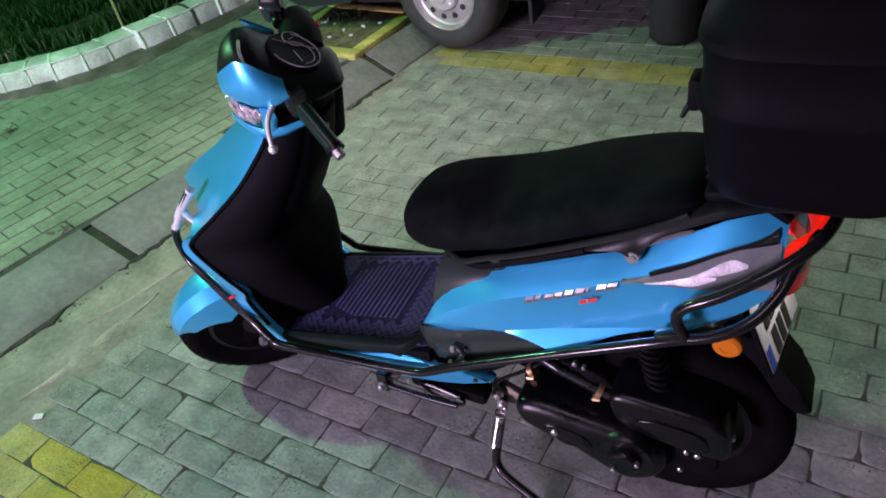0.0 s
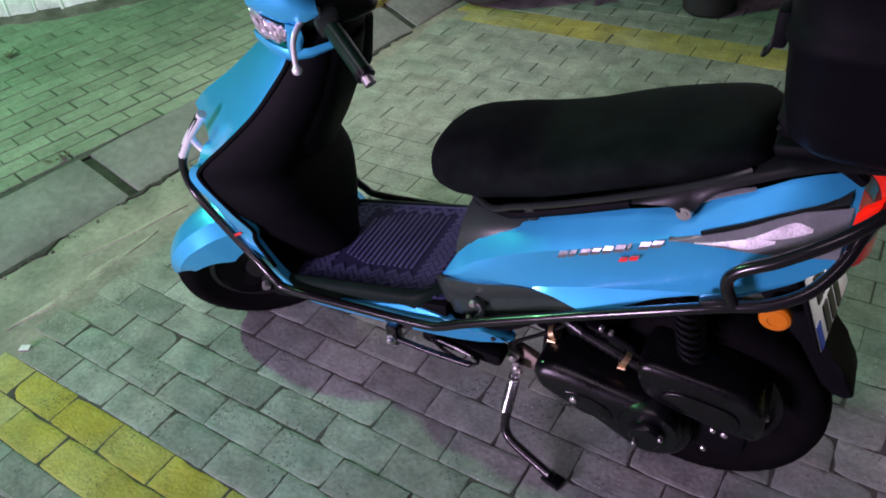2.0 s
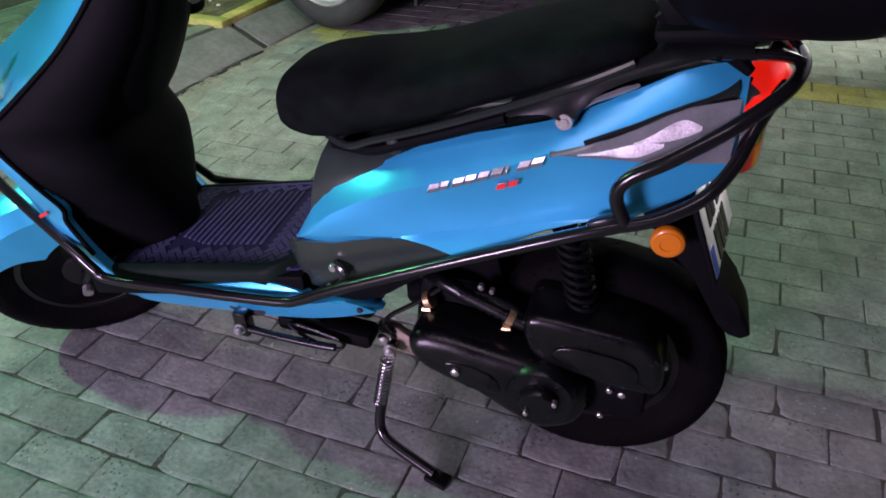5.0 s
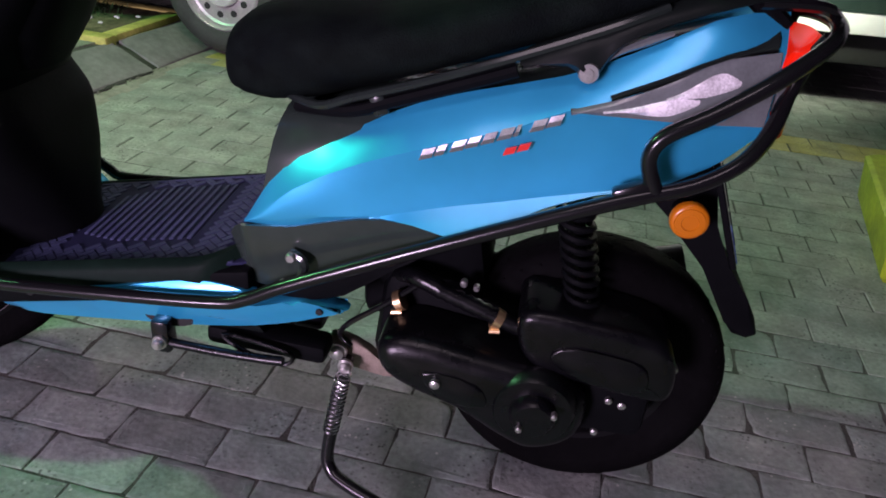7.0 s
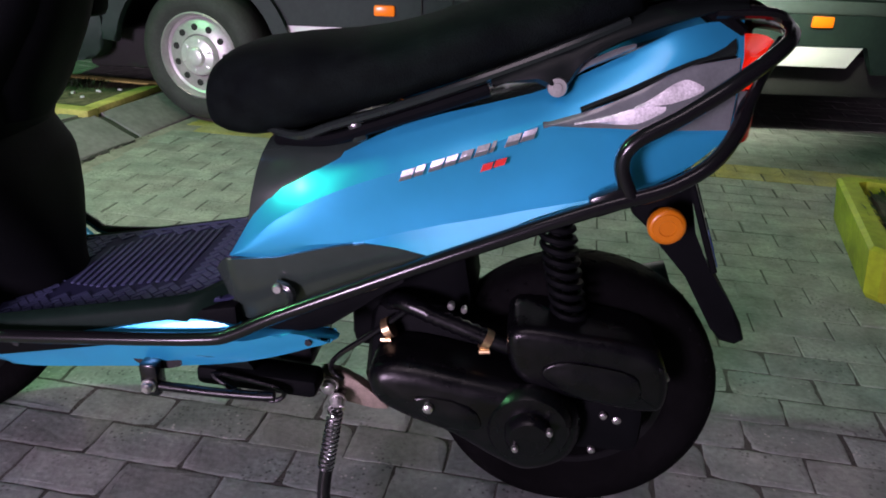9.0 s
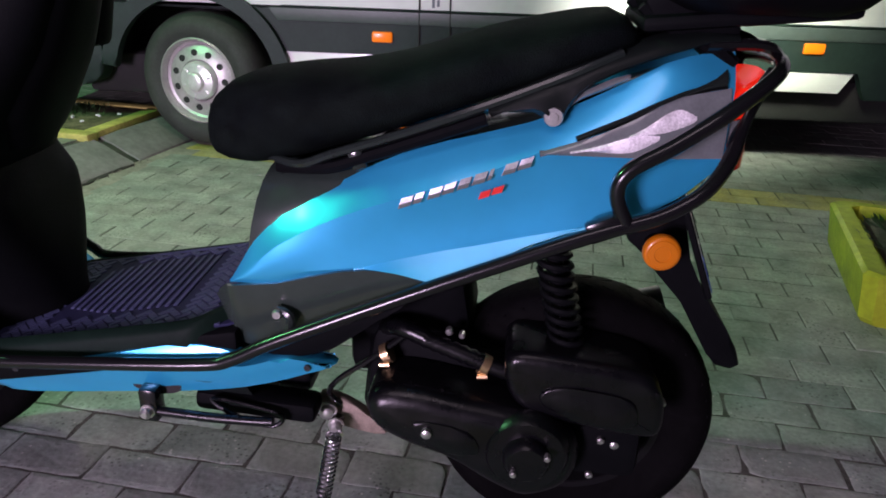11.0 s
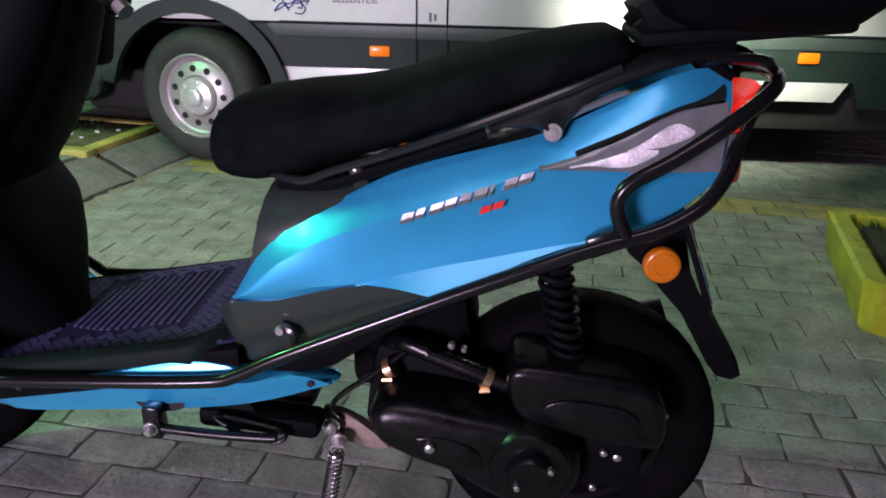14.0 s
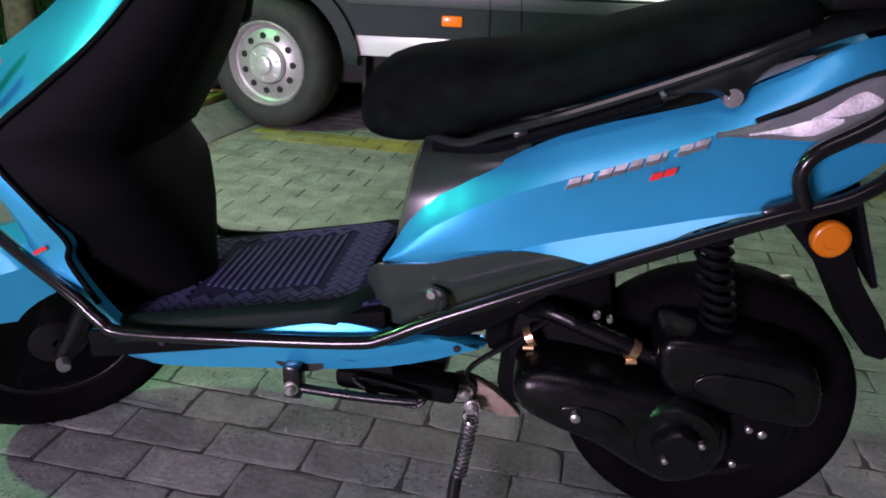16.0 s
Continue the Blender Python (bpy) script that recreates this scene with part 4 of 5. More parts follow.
cowl_both("headlight", [(0.080, 0.097, 1.004, 1.034), (0.10, 0.086, 0.992, 1.041), (0.125, 0.062, 0.992, 1.048), (0.138, 0.040, 0.995, 1.050)], M_HEADL, "clear headlamp with a faceted reflector", jitter=0.0016)
part("visor_line", turned(tube(B(), [(AX.x - 0.066, -0.018, 1.143), (AX.x - 0.070, -0.045, 1.137), (AX.x - 0.068, -0.066, 1.118)], 0.003, 6, 4)), M_STEEL, scooter)
# the arm of the cowl that carries the far switchgear
bm = B()
loft(bm, [[Vector((AX.x + 0.034 + rx * math.cos(a), y, z + rz * math.sin(a))) for a in np.linspace(0, 2 * math.pi, 18, endpoint=False)] for y, z, rx, rz in ((0.05, 1.015, 0.045, 0.034), (0.085, 1.015, 0.048, 0.042), (0.12, 1.012, 0.046, 0.044), (0.17, 1.010, 0.038, 0.042), (0.185, 1.010, 0.03, 0.034))])
part("cowl_arm", turned(bm), M_BLACK, scooter)
part("stop_button", turned(rbox(B(), (0.010, 0.016, 0.010), pose(AX.x + 0.078, 0.118, 1.026), 0.003)), M_RED2, scooter, "small red switch button")
# dial
DI = pose(AX.x + 0.022, HY, 1.067, 0, 35, 0) @ Matrix.Scale(0.86, 4)
bm = B()
revolve(bm, [(0.001, 0.004), (0.062, 0.004), (0.066, 0.0), (0.066, -0.01), (0.001, -0.01)], DI @ pose(0, 0, 0, 90), 32)
dial = part("instrument", turned(bm), M_DIAL, scooter, "round dark instrument dial")
for name, cx, cy, r, a0, a1, th in (("dial_ring", 0, -0.004, 0.061, -2.6, 1.6, 0.0016), ("dial_scale", 0.006, -0.012, 0.040, -1.2, 2.4, 0.0012), ("fuel_dial", 0.002, 0.040, 0.026, 0.2, 5.6, 0.0011)):
    bm = B()
    tube(bm, [DI @ Vector((cx + r * math.cos(a), cy + r * math.sin(a), 0.006)) for a in np.linspace(a0, a1, 18)], th, 6, 2)
    part(name, turned(bm), M_RINGS, dial)
for p, q in (((0.050, 0.016), (-0.050, 0.022)), ((0.012, -0.044), (-0.004, -0.008)), ((0.004, 0.046), (-0.010, 0.034))):
    bm = B()
    tube(bm, [DI @ Vector((*p, 0.007)), DI @ Vector((*q, 0.007))], 0.0012, 5, 2)
    part("dial_divider", turned(bm), M_RINGS, dial)
# grips, levers, switchgear
def slid(bm, oy):
    bmesh.ops.translate(bm, vec=(0, oy, 0), verts=bm.verts)
    if oy:
        for v in bm.verts:
            v.co.z += max(0, v.co.y - 0.15) * 0.55 + 0.02
    return bm


for sgn in (-1, 1):
    OY = 0.09 if sgn > 0 else 0.0
    part("handlebar", turned(slid(tube(B(), [(-0.27, sgn * .05, 1.02), (-0.27, sgn * .10, 1.022), (-0.26, sgn * .12, 1.015)], 0.013, 10, 4), OY)), M_DARK, scooter)
    part("switch_housing", turned(slid(rbox(B(), (0.05, 0.045, 0.05), pose(-0.272, sgn * .095, 1.022, 0, 0, sgn * -12), 0.012), OY)), M_GLOSS, scooter)
    part("grip", turned(slid(tube(B(), [(-0.268, sgn * .11, 1.018), (-0.252, sgn * .15, 1.0), (-0.232, sgn * .20, 0.975)], 0.0172, 14, 4), OY)), M_GRIPG, scooter)
    part("grip_flange", turned(slid(tube(B(), [(-0.232, sgn * .199, 0.975), (-0.229, sgn * .208, 0.971)], 0.0195, 14, 2), OY)), M_DARK, scooter)
    part("bar_end_weight", turned(slid(tube(B(), [(-0.229, sgn * .208, 0.971), (-0.224, sgn * .222, 0.964)], 0.0115, 10, 2), OY)), M_STEEL, scooter, "metal bar-end weight")
    if sgn > 0:
        continue
    lv = turned(slid(tube(B(), [(-0.300, sgn * .085, 1.040), (-0.322, sgn * .105, 1.036), (-0.340, sgn * .135, 1.024), (-0.346, sgn * .168, 0.998)], 0.0062, 10, 5, r2=0.005), OY))
    lever = part("brake_lever", lv, M_LEVER, scooter, "polished metal brake lever")
    bm = B()
    bmesh.ops.create_uvsphere(bm, u_segments=12, v_segments=8, radius=0.0095, matrix=Matrix.Translation((-0.346, sgn * .172, 0.994)))
    part("ball_end", turned(slid(bm, OY)), M_LEVER, lever)
part("switch_button", turned(rbox(B(), (0.014, 0.018, 0.010), pose(-0.285, -.098, 1.048), 0.003)), M_STEEL, scooter)
part("shield_upper_corner", rbox(B(), (0.05, 0.05, 0.13), pose(-0.29, 0.115, 0.865, 0, 12, 0), 0.014), M_BLACK, scooter)

# floor, mat: the floor rises towards the seat and to the far side


def floor_tilt(bm):
    for v in bm.verts:
        v.co.z += 0.195 * (v.co.x + 0.30) + 0.035 * v.co.y
    return bm


part("floorboard", floor_tilt(rbox(B(), (0.50, 0.345, 0.050), pose(-0.225, 0, 0.3515), 0.006)), M_BLACK, scooter, "black plastic floorboard")
bm = B()
loft(bm, [[Vector((-0.43 + 0.46 * t_, 0.14 * f, 0.30)) if k == 0 else Vector((-0.43 + 0.46 * t_, 0.165 * f, 0.335)) for t_, f in ((0, -1), (1, -1), (1, 1), (0, 1))] for k in (0, 1)])
part("belly_pan", bm, M_GLOSS, scooter)


def floor_edge():
    rows = []
    for x in np.linspace(-0.42, 0.004, 24):
        lift = 0.012 * math.exp(-((x - 0.03) / 0.06) ** 2)
        pinch = 0.034 * float(np.interp(x, [-0.05, 0.004], [0, 1])) ** 1.5
        rows.append([Vector((x, -sy + pinch, zz + lift)) for sy, zz in ((0.150, 0.372), (0.152, 0.388), (0.160, 0.392), (0.171, 0.388), (0.177, 0.378), (0.178, 0.35))])
    bm = shell(B(), rows, 0.004)
    for v in bm.verts:
        v.co.z += 0.195 * (v.co.x + 0.30)
    return bm


both("floor_edge", floor_edge, M_RIMG, "gloss dark rim of the floorboard")
MATZ = 0.384
matm = prism(B(), smooth2d([(-0.41, -0.135), (-0.30, -0.147), (-0.15, -0.154), (0.008, -0.158), (0.016, -0.12), (-0.020, -0.06), (-0.030, 0), (-0.020, 0.08), (-0.022, 0.155), (-0.05, 0.162), (-0.15, 0.160), (-0.30, 0.155), (-0.41, 0.14)], 3), -0.0045, pose(0, 0, MATZ - 0.0045, -90), bevel=0.0015)
zs = max(v.co.z for v in matm.verts)
# Base sheet in the darker navy paints shade between the ribs and blocks.
fm = part("floor_mat", floor_tilt(matm), M_MATSHADE, scooter, "navy rubber floor mat with ribs and a herringbone pattern")
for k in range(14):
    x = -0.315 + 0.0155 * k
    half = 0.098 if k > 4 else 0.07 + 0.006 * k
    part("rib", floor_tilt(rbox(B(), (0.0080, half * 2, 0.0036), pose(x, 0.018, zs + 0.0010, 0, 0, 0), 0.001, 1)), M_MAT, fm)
bm = B()
c45, a_ = math.cos(radians(45)), 0.0135
for i in range(-26, 27):
    for j in range(-26, 27):
        m = (i - j) % 4
        if m not in (0, 3):
            continue
        u, v = ((i + 1) * a_, (j + 0.5) * a_) if m == 0 else ((i + 0.5) * a_, (j + 1) * a_)
        x, y = -0.2 + (u - v) * c45, (u + v) * c45
        edge = 0.140 + 0.012 * (x + 0.35) / 0.35
        if abs(y) > edge or x > -0.034 or x < -0.40 or (-0.332 < x < -0.098 and -0.092 < y < 0.128):
            continue
        rbox(bm, (2 * a_ - 0.0028, a_ - 0.0028, 0.0026), pose(x, y, zs + 0.0008, 0, 0, 45 if m == 0 else 135), 0)
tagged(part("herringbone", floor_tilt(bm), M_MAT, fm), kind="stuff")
for side in (-1, 1):
    part("mat_border", floor_tilt(rbox(B(), (0.40, 0.007, 0.003), pose(-0.205, side * 0.1495, zs + 0.0008, 0, 0, side * 1.6), 0.001, 1)), M_MAT, fm)

# lower side skirts


def skirt():
    out = smooth2d([(-0.470, 0.338), (-0.30, 0.350), (-0.16, 0.362), (-0.03, 0.374), (0.035, 0.378), (0.092, 0.397), (0.130, 0.397), (0.178, 0.393), (0.135, 0.376), (0.03, 0.334), (-0.08, 0.309), (-0.166, 0.297), (-0.30, 0.278), (-0.365, 0.273), (-0.412, 0.282)], 3)
    bm = prism(B(), out, 0.03, pose(0, -0.178, 0), bevel=0.008)
    for v in bm.verts:
        v.co.y += max(0, 0.365 - v.co.z) * 0.34
    return bm


def skirt_blade():
    out = smooth2d([(-0.255, 0.362), (-0.20, 0.376), (-0.141, 0.391), (-0.085, 0.403), (-0.044, 0.408), (-0.007, 0.406), (0.040, 0.398), (-0.01, 0.387), (-0.10, 0.374), (-0.20, 0.363)], 3)
    bm = prism(B(), out, 0.02, pose(0, -0.186, 0), bevel=0.006)
    for v in bm.verts:
        v.co.y += max(0, v.co.z - 0.38) * 0.35
    return bm


both("side_skirt", skirt, M_BLUE, "light blue lower side skirt")
both("skirt_blade", skirt_blade, M_BLUE, "light blue blade above the side skirt")
for x, z in ((-0.34, 0.338), (0.135, 0.386)):
    both("skirt_screw", lambda: revolve(B(), [(0.001, -.002), (0.005, -.002), (0.006, 0.001), (0.001, 0.001)], pose(x, -0.179, z), 10), M_INK)


COVER_TOP = [(-0.008, 0.482), (0.006, 0.503), (0.03, 0.508), (0.09, 0.517), (0.143, 0.533), (0.186, 0.545), (0.221, 0.551), (0.27, 0.551), (0.325, 0.548)]
COVER_LOW = [(-0.008, 0.470), (0.004, 0.428), (0.03, 0.405), (0.06, 0.400), (0.10, 0.418), (0.16, 0.446), (0.22, 0.475), (0.27, 0.500), (0.325, 0.530)]


def cover_point(x, v, out=0.0):
    zt, zl = interp(COVER_TOP, x)[0], interp(COVER_LOW, x)[0]
    y = float(np.interp(x, [-0.008, 0.02, 0.1, 0.25, 0.325], [0.138, 0.157, 0.160, 0.166, 0.174])) + 0.002 * math.sin(math.pi * v) - 0.012 * v
    return Vector((x, -y - out, zt + (zl - zt) * v))


def lowpanel():
    """The gloss cover under the side panel, bulging at the front edge."""
    return shell(B(), [[cover_point(x, v) for v in np.linspace(0, 1, 13)] for x in np.linspace(-0.008, 0.325, 36)], 0.006)


both("lower_cover", lowpanel, M_COVER, "gloss black cover below the side panel")


def footrest_hole():
    rows = []
    for x in np.linspace(0.0435, 0.0805, 13):
        half = 0.29 * math.sqrt(max(0.0, 1 - ((x - 0.062) / 0.0187) ** 2)) + 0.004
        rows.append([cover_point(x, 0.46 + half * f, 0.0035) for f in np.linspace(-1, 1, 9)])
    return shell(B(), rows, 0.0015)


both("footrest_hole", footrest_hole, M_BLACK)
both("footrest_hinge", lambda: tube(B(), [(0.092, -0.170, 0.478), (0.112, -0.176, 0.470), (0.110, -0.178, 0.448), (0.098, -0.176, 0.432)], 0.0075, 8, 4), M_GLOSS)
both("footrest_bolt", lambda: revolve(B(), [(0.001, -.006), (0.006, -.006), (0.008, -.003), (0.008, 0.002), (0.001, 0.002)], pose(0.094, -0.178, 0.474), 10), M_STEEL)
both("cover_screw", lambda: revolve(B(), [(0.001, -.004), (0.005, -.004), (0.006, 0.001), (0.001, 0.001)], pose(0.080, -0.176, 0.428), 10), M_STEEL)
both("underside_tray", lambda: prism(B(), smooth2d([(0.05, 0.400), (0.12, 0.428), (0.20, 0.464), (0.29, 0.506), (0.24, 0.470), (0.17, 0.415), (0.12, 0.396)], 2), 0.03, pose(0, -0.168, 0), bevel=0.006), M_BLACK)

# body core and rear
bm = B()
loft(bm, [ring_section(x, w, zt, zb, 20, 3.4) for x, w, zt, zb in ((0.004, 0.10, 0.655, 0.37), (0.016, 0.135, 0.668, 0.365), (0.06, 0.143, 0.675, 0.365), (0.15, 0.145, 0.69, 0.42), (0.25, 0.138, 0.705, 0.50), (0.35, 0.132, 0.73, 0.535), (0.46, 0.12, 0.76, 0.58), (0.56, 0.095, 0.80, 0.64), (0.64, 0.07, 0.83, 0.69), (0.69, 0.045, 0.83, 0.73))])
for v in bm.verts:
    v.co.x += max(0, (0.14 - v.co.x) / 0.14) * (v.co.z - 0.42) * 0.20
part("body_core", bm, M_COVER, scooter, "gloss dark centre body under the seat")
PAN = [  # x, then height and half width of the top edge, the upper crease, the lower crease and the bottom edge
    (0.016, 0.510, 0.150, 0.509, 0.152, 0.508, 0.153, 0.507, 0.152), (0.05, 0.568, 0.143, 0.535, 0.160, 0.517, 0.160, 0.511, 0.158), (0.09, 0.612, 0.134, 0.573, 0.165, 0.530, 0.165, 0.517, 0.162),
    (0.143, 0.648, 0.124, 0.606, 0.167, 0.542, 0.167, 0.533, 0.163), (0.186, 0.668, 0.120, 0.627, 0.167, 0.548, 0.167, 0.545, 0.164), (0.221, 0.688, 0.117, 0.641, 0.165, 0.554, 0.165, 0.551, 0.166), (0.27, 0.711, 0.114, 0.659, 0.163, 0.568, 0.161, 0.551, 0.175),
    (0.327, 0.729, 0.112, 0.680, 0.160, 0.583, 0.157, 0.546, 0.188), (0.382, 0.744, 0.110, 0.698, 0.156, 0.595, 0.153, 0.568, 0.1755), (0.444, 0.762, 0.107, 0.727, 0.148, 0.611, 0.150, 0.600, 0.1593), (0.506, 0.790, 0.102, 0.748, 0.140, 0.626, 0.148, 0.623, 0.151),
    (0.569, 0.822, 0.094, 0.772, 0.130, 0.640, 0.143, 0.635, 0.147), (0.611, 0.844, 0.086, 0.790, 0.120, 0.660, 0.132, 0.655, 0.134), (0.649, 0.855, 0.077, 0.805, 0.108, 0.678, 0.120, 0.673, 0.121), (0.702, 0.858, 0.056, 0.815, 0.088, 0.722, 0.100, 0.717, 0.100)]


def panel_rows():
    rows = []
    for x in list(np.linspace(0.016, 0.08, 8)) + list(np.linspace(0.095, 0.702, 40)):
        zt, st, z1, s1, z2, s2, zb, sb = interp(PAN, x)
        row = []
        for v in np.linspace(0, 1, 6):
            row.append(Vector((x, -(st + (s1 - st) * (0.8 * v + 0.2 * math.sin(v * math.pi / 2))), zt + (z1 - zt) * v)))
        for v in np.linspace(0.14, 1, 7):
            row.append(Vector((x, -(s1 + (s2 - s1) * v - 0.004 * math.sin(math.pi * v) * float(np.interp(x, [0.12, 0.32], [-0.4, 1]))), z1 + (z2 - z1) * v)))
        for v in np.linspace(0.25, 1, 4):
            row.append(Vector((x, -(s2 + (sb - s2) * v), z2 + (zb - z2) * v)))
        rows.append(row)
    return rows


def panel():
    return shell(B(), panel_rows(), 0.005)


for flip in (False, True):
    bm = panel()
    part("side_panel", mirror(bm) if flip else bm, M_BLUE, scooter, "light blue rear side panel with two creases", sharp=17)


def side_s(x, z):
    zt, st, z1, s1, z2, s2, zb, sb = interp(PAN, x)
    return -float(np.interp(z, [zb, z2 + 1e-5, z1 + 2e-5, zt + 3e-5], [sb, s2, s1, st]))


def on_panel(outline, off, nz=6, nx=14, thick=0.006):
    """A patch lying on the side panel: outline as (x, z low, z high)."""
    rows = []
    for x in np.linspace(outline[0][0], outline[-1][0], nx):
        zl, zh = interp(outline, x)
        rows.append([Vector((x, side_s(min(x, .702), z) - off - 0.006 * math.sin(math.pi * k / (nz - 1)), z)) for k, z in enumerate(np.linspace(zl, zh, nz))])
    return shell(B(), rows, thick)


LENS = [(0.453, 0.727, 0.731), (0.50, 0.727, 0.746), (0.539, 0.727, 0.760), (0.590, 0.726, 0.786), (0.63, 0.725, 0.806), (0.697, 0.724, 0.816)]


def band(x, f_):
    zl, zh = interp(LENS, x)
    return zl + (zh - zl) * f_


both("tail_indicator", lambda: on_panel(LENS, 0.002, 7, 22), M_LENSG, "clear wedge-shaped rear indicator lens")


def streak(x0, x1, f0, f1, w):
    """A tapering reflector streak inside the lens, from the tip of the wedge to its root."""
    table = []
    for t in np.linspace(0, 1, 12):
        x, f, h = x0 + (x1 - x0) * t, f0 + (f1 - f0) * t, w * math.sin(math.pi * (0.08 + 0.84 * t ** 1.4))
        table.append((x, band(x, f - h), band(x, f + h)))
    return on_panel(table, 0.0050, 4, 14, 0.003)


for x0, x1, f0, f1, w, mm in ((0.492, 0.606, 0.40, 0.42, 0.27, M_LENS), (0.566, 0.652, 0.60, 0.64, 0.21, M_LENS)):
    both("reflector_streak", lambda: streak(x0, x1, f0, f1, w), mm)
both("lamp_bezel", lambda: on_panel([(0.500, 0.7475, 0.750), (0.560, 0.773, 0.777), (0.60, 0.792, 0.797), (0.64, 0.809, 0.813), (0.672, 0.815, 0.825), (0.690, 0.817, 0.838)], 0.003, 5, 14), M_GLOSS, "gloss black bezel over the tail lamp")
both("indicator_edge", lambda: tube(B(), [(x, side_s(x, interp(LENS, x)[1]) - 0.003, interp(LENS, x)[1] + 0.002) for x in (0.50, 0.56, 0.62, 0.66, 0.69)], 0.0018, 6, 3), M_DARK)
# badge strokes in place of the maker's name
def badge_bar(x, z, w, h, lean, name, material, label):
    rows = []
    for q in (0, 1):
        out = 0.0055 if name in ("badge_recess", "badge_figure") else 0.0035
        rows.append([Vector((x + w * q + lean * a, side_s(x, z + h * a) - out, z + h * a + 0.36 * w * q)) for a in (0, 0.5, 1)])
    part(name, shell(B(), rows, 0.003), material, scooter, label, smooth=False)


for k in range(9):
    x0, z0 = 0.268 + 0.0196 * k, 0.645 + 0.0196 * k * 0.385
    w0 = (0.0165, 0.0115, 0.0165, 0.0150, 0.0150, 0.0165, 0.0050, 0.0165, 0.0165)[k]
    badge_bar(x0, z0, w0, 0.0145, 0.005, "badge_block", M_BADGE, "chrome badge block")
    # Dark strip along the block's lower part paints in the raised badge's shadow.
    badge_bar(x0 + 0.0006, z0 + 0.0004, w0, 0.0062, 0.002, "badge_recess", M_BADGESHADE, "")
for k in range(2):
    badge_bar(0.376 + 0.017 * k, 0.664 + 0.0065 * k, 0.014, 0.010, 0.003, "badge_figure", M_REDBADGE, "small red badge figure")
part("apron_badge", rbox(B(), (0.022, 0.003, 0.006), pose(-0.512, -0.189, 0.487, 0, -28, 14), 0), M_REDBADGE, scooter)

# seat
SEAT = [  # x, half width, top, bottom
    (-0.043, 0.030, 0.722, 0.690), (-0.038, 0.058, 0.742, 0.676), (-0.026, 0.080, 0.764, 0.667), (0.0, 0.101, 0.785, 0.661), (0.04, 0.117, 0.797, 0.662), (0.098, 0.130, 0.806, 0.674), (0.166, 0.139, 0.812, 0.700), (0.215, 0.142, 0.820, 0.717), (0.264, 0.143, 0.832, 0.735),
    (0.319, 0.142, 0.852, 0.756), (0.374, 0.140, 0.870, 0.777), (0.449, 0.134, 0.888, 0.808), (0.509, 0.126, 0.900, 0.834), (0.540, 0.116, 0.902, 0.848), (0.562, 0.100, 0.893, 0.855), (0.575, 0.07, 0.876, 0.858)]
bm = B()
sx = list(np.linspace(-0.043, -0.02, 6)) + list(np.linspace(-0.005, 0.54, 26)) + [0.55, 0.56, 0.57, 0.575]
loft(bm, [ring_section(x, *interp(SEAT, x), 32, 2.7) for x in sx])
part("seat", bm, M_SEAT, scooter, "black seat under a mesh cover")
both("seat_piping", lambda: tube(B(), [(x, -interp(SEAT, x)[0] * (0.93 if x > 0.08 else 0.70), interp(SEAT, x)[2] + (0.004 if x > 0.08 else 0.02)) for x in (0.06, 0.12, 0.17, 0.25, 0.33, 0.42, 0.5, 0.55)], 0.0065, 8, 4), M_GLOSS)
both("seat_base_strip", lambda: tube(B(), [(x, -interp(SEAT, x)[0] * (0.90 if x > 0.1 else 0.72), interp(SEAT, x)[2] - (0.014 if x > 0.1 else 0.0)) for x in (0.08, 0.16, 0.22, 0.30, 0.38)], 0.009, 8, 4), M_BLACK)
both("seat_bracket", lambda: rbox(B(), (0.022, 0.012, 0.030), pose(0.205, -0.128, 0.700, 0, -20, 0), 0.004), M_GLOSS)

# grab rail and rack


def grab():
    low = [(0.383, 0.774), (0.414, 0.776), (0.445, 0.778), (0.462, 0.764), (0.480, 0.766), (0.492, 0.795), (0.515, 0.815), (0.55, 0.832), (0.60, 0.850), (0.66, 0.868), (0.70, 0.872)]
    top = [(0.383, 0.781), (0.405, 0.796), (0.428, 0.808), (0.473, 0.830), (0.517, 0.848), (0.56, 0.862), (0.602, 0.876), (0.66, 0.886), (0.70, 0.884)]
    rows = []
    for x in np.linspace(0.383, 0.70, 34):
        zl, zt = interp(low, x)[0], interp(top, x)[0]
        y = 0.137 - 0.06 * max(0, (x - 0.46) / 0.24)
        rows.append([Vector((x, -(y - 0.012), zl)), Vector((x, -y - 0.002, zl + (zt - zl) * .2)), Vector((x, -y, zl + (zt - zl) * .45)), Vector((x, -y + 0.008, zl + (zt - zl) * .75)), Vector((x, -y + 0.026, zt)), Vector((x, -y + 0.045, zt + 0.002))])
    return shell(B(), rows, 0.010)


both("grab_rail", grab, M_POD, "black plastic grab rail beside the seat")
both("grab_insert", lambda: on_panel([(0.486, 0.784, 0.790), (0.505, 0.797, 0.806), (0.541, 0.812, 0.824), (0.562, 0.824, 0.829)], 0.010, 4, 10), M_LENSG)
both("grab_bolt", lambda: revolve(B(), [(0.001, -.012), (0.006, -.012), (0.0065, -.010), (0.012, -.010), (0.0135, -.006), (0.0135, 0), (0.001, 0)], pose(0.467, -0.128, 0.775), 14), M_STEEL, "bright grab rail bolt")
part("rack", rbox(B(), (0.27, 0.19, 0.020), pose(0.705, 0, 0.904, 0, -6, 0), 0.008), M_BLACK, scooter, "black rear rack plate")
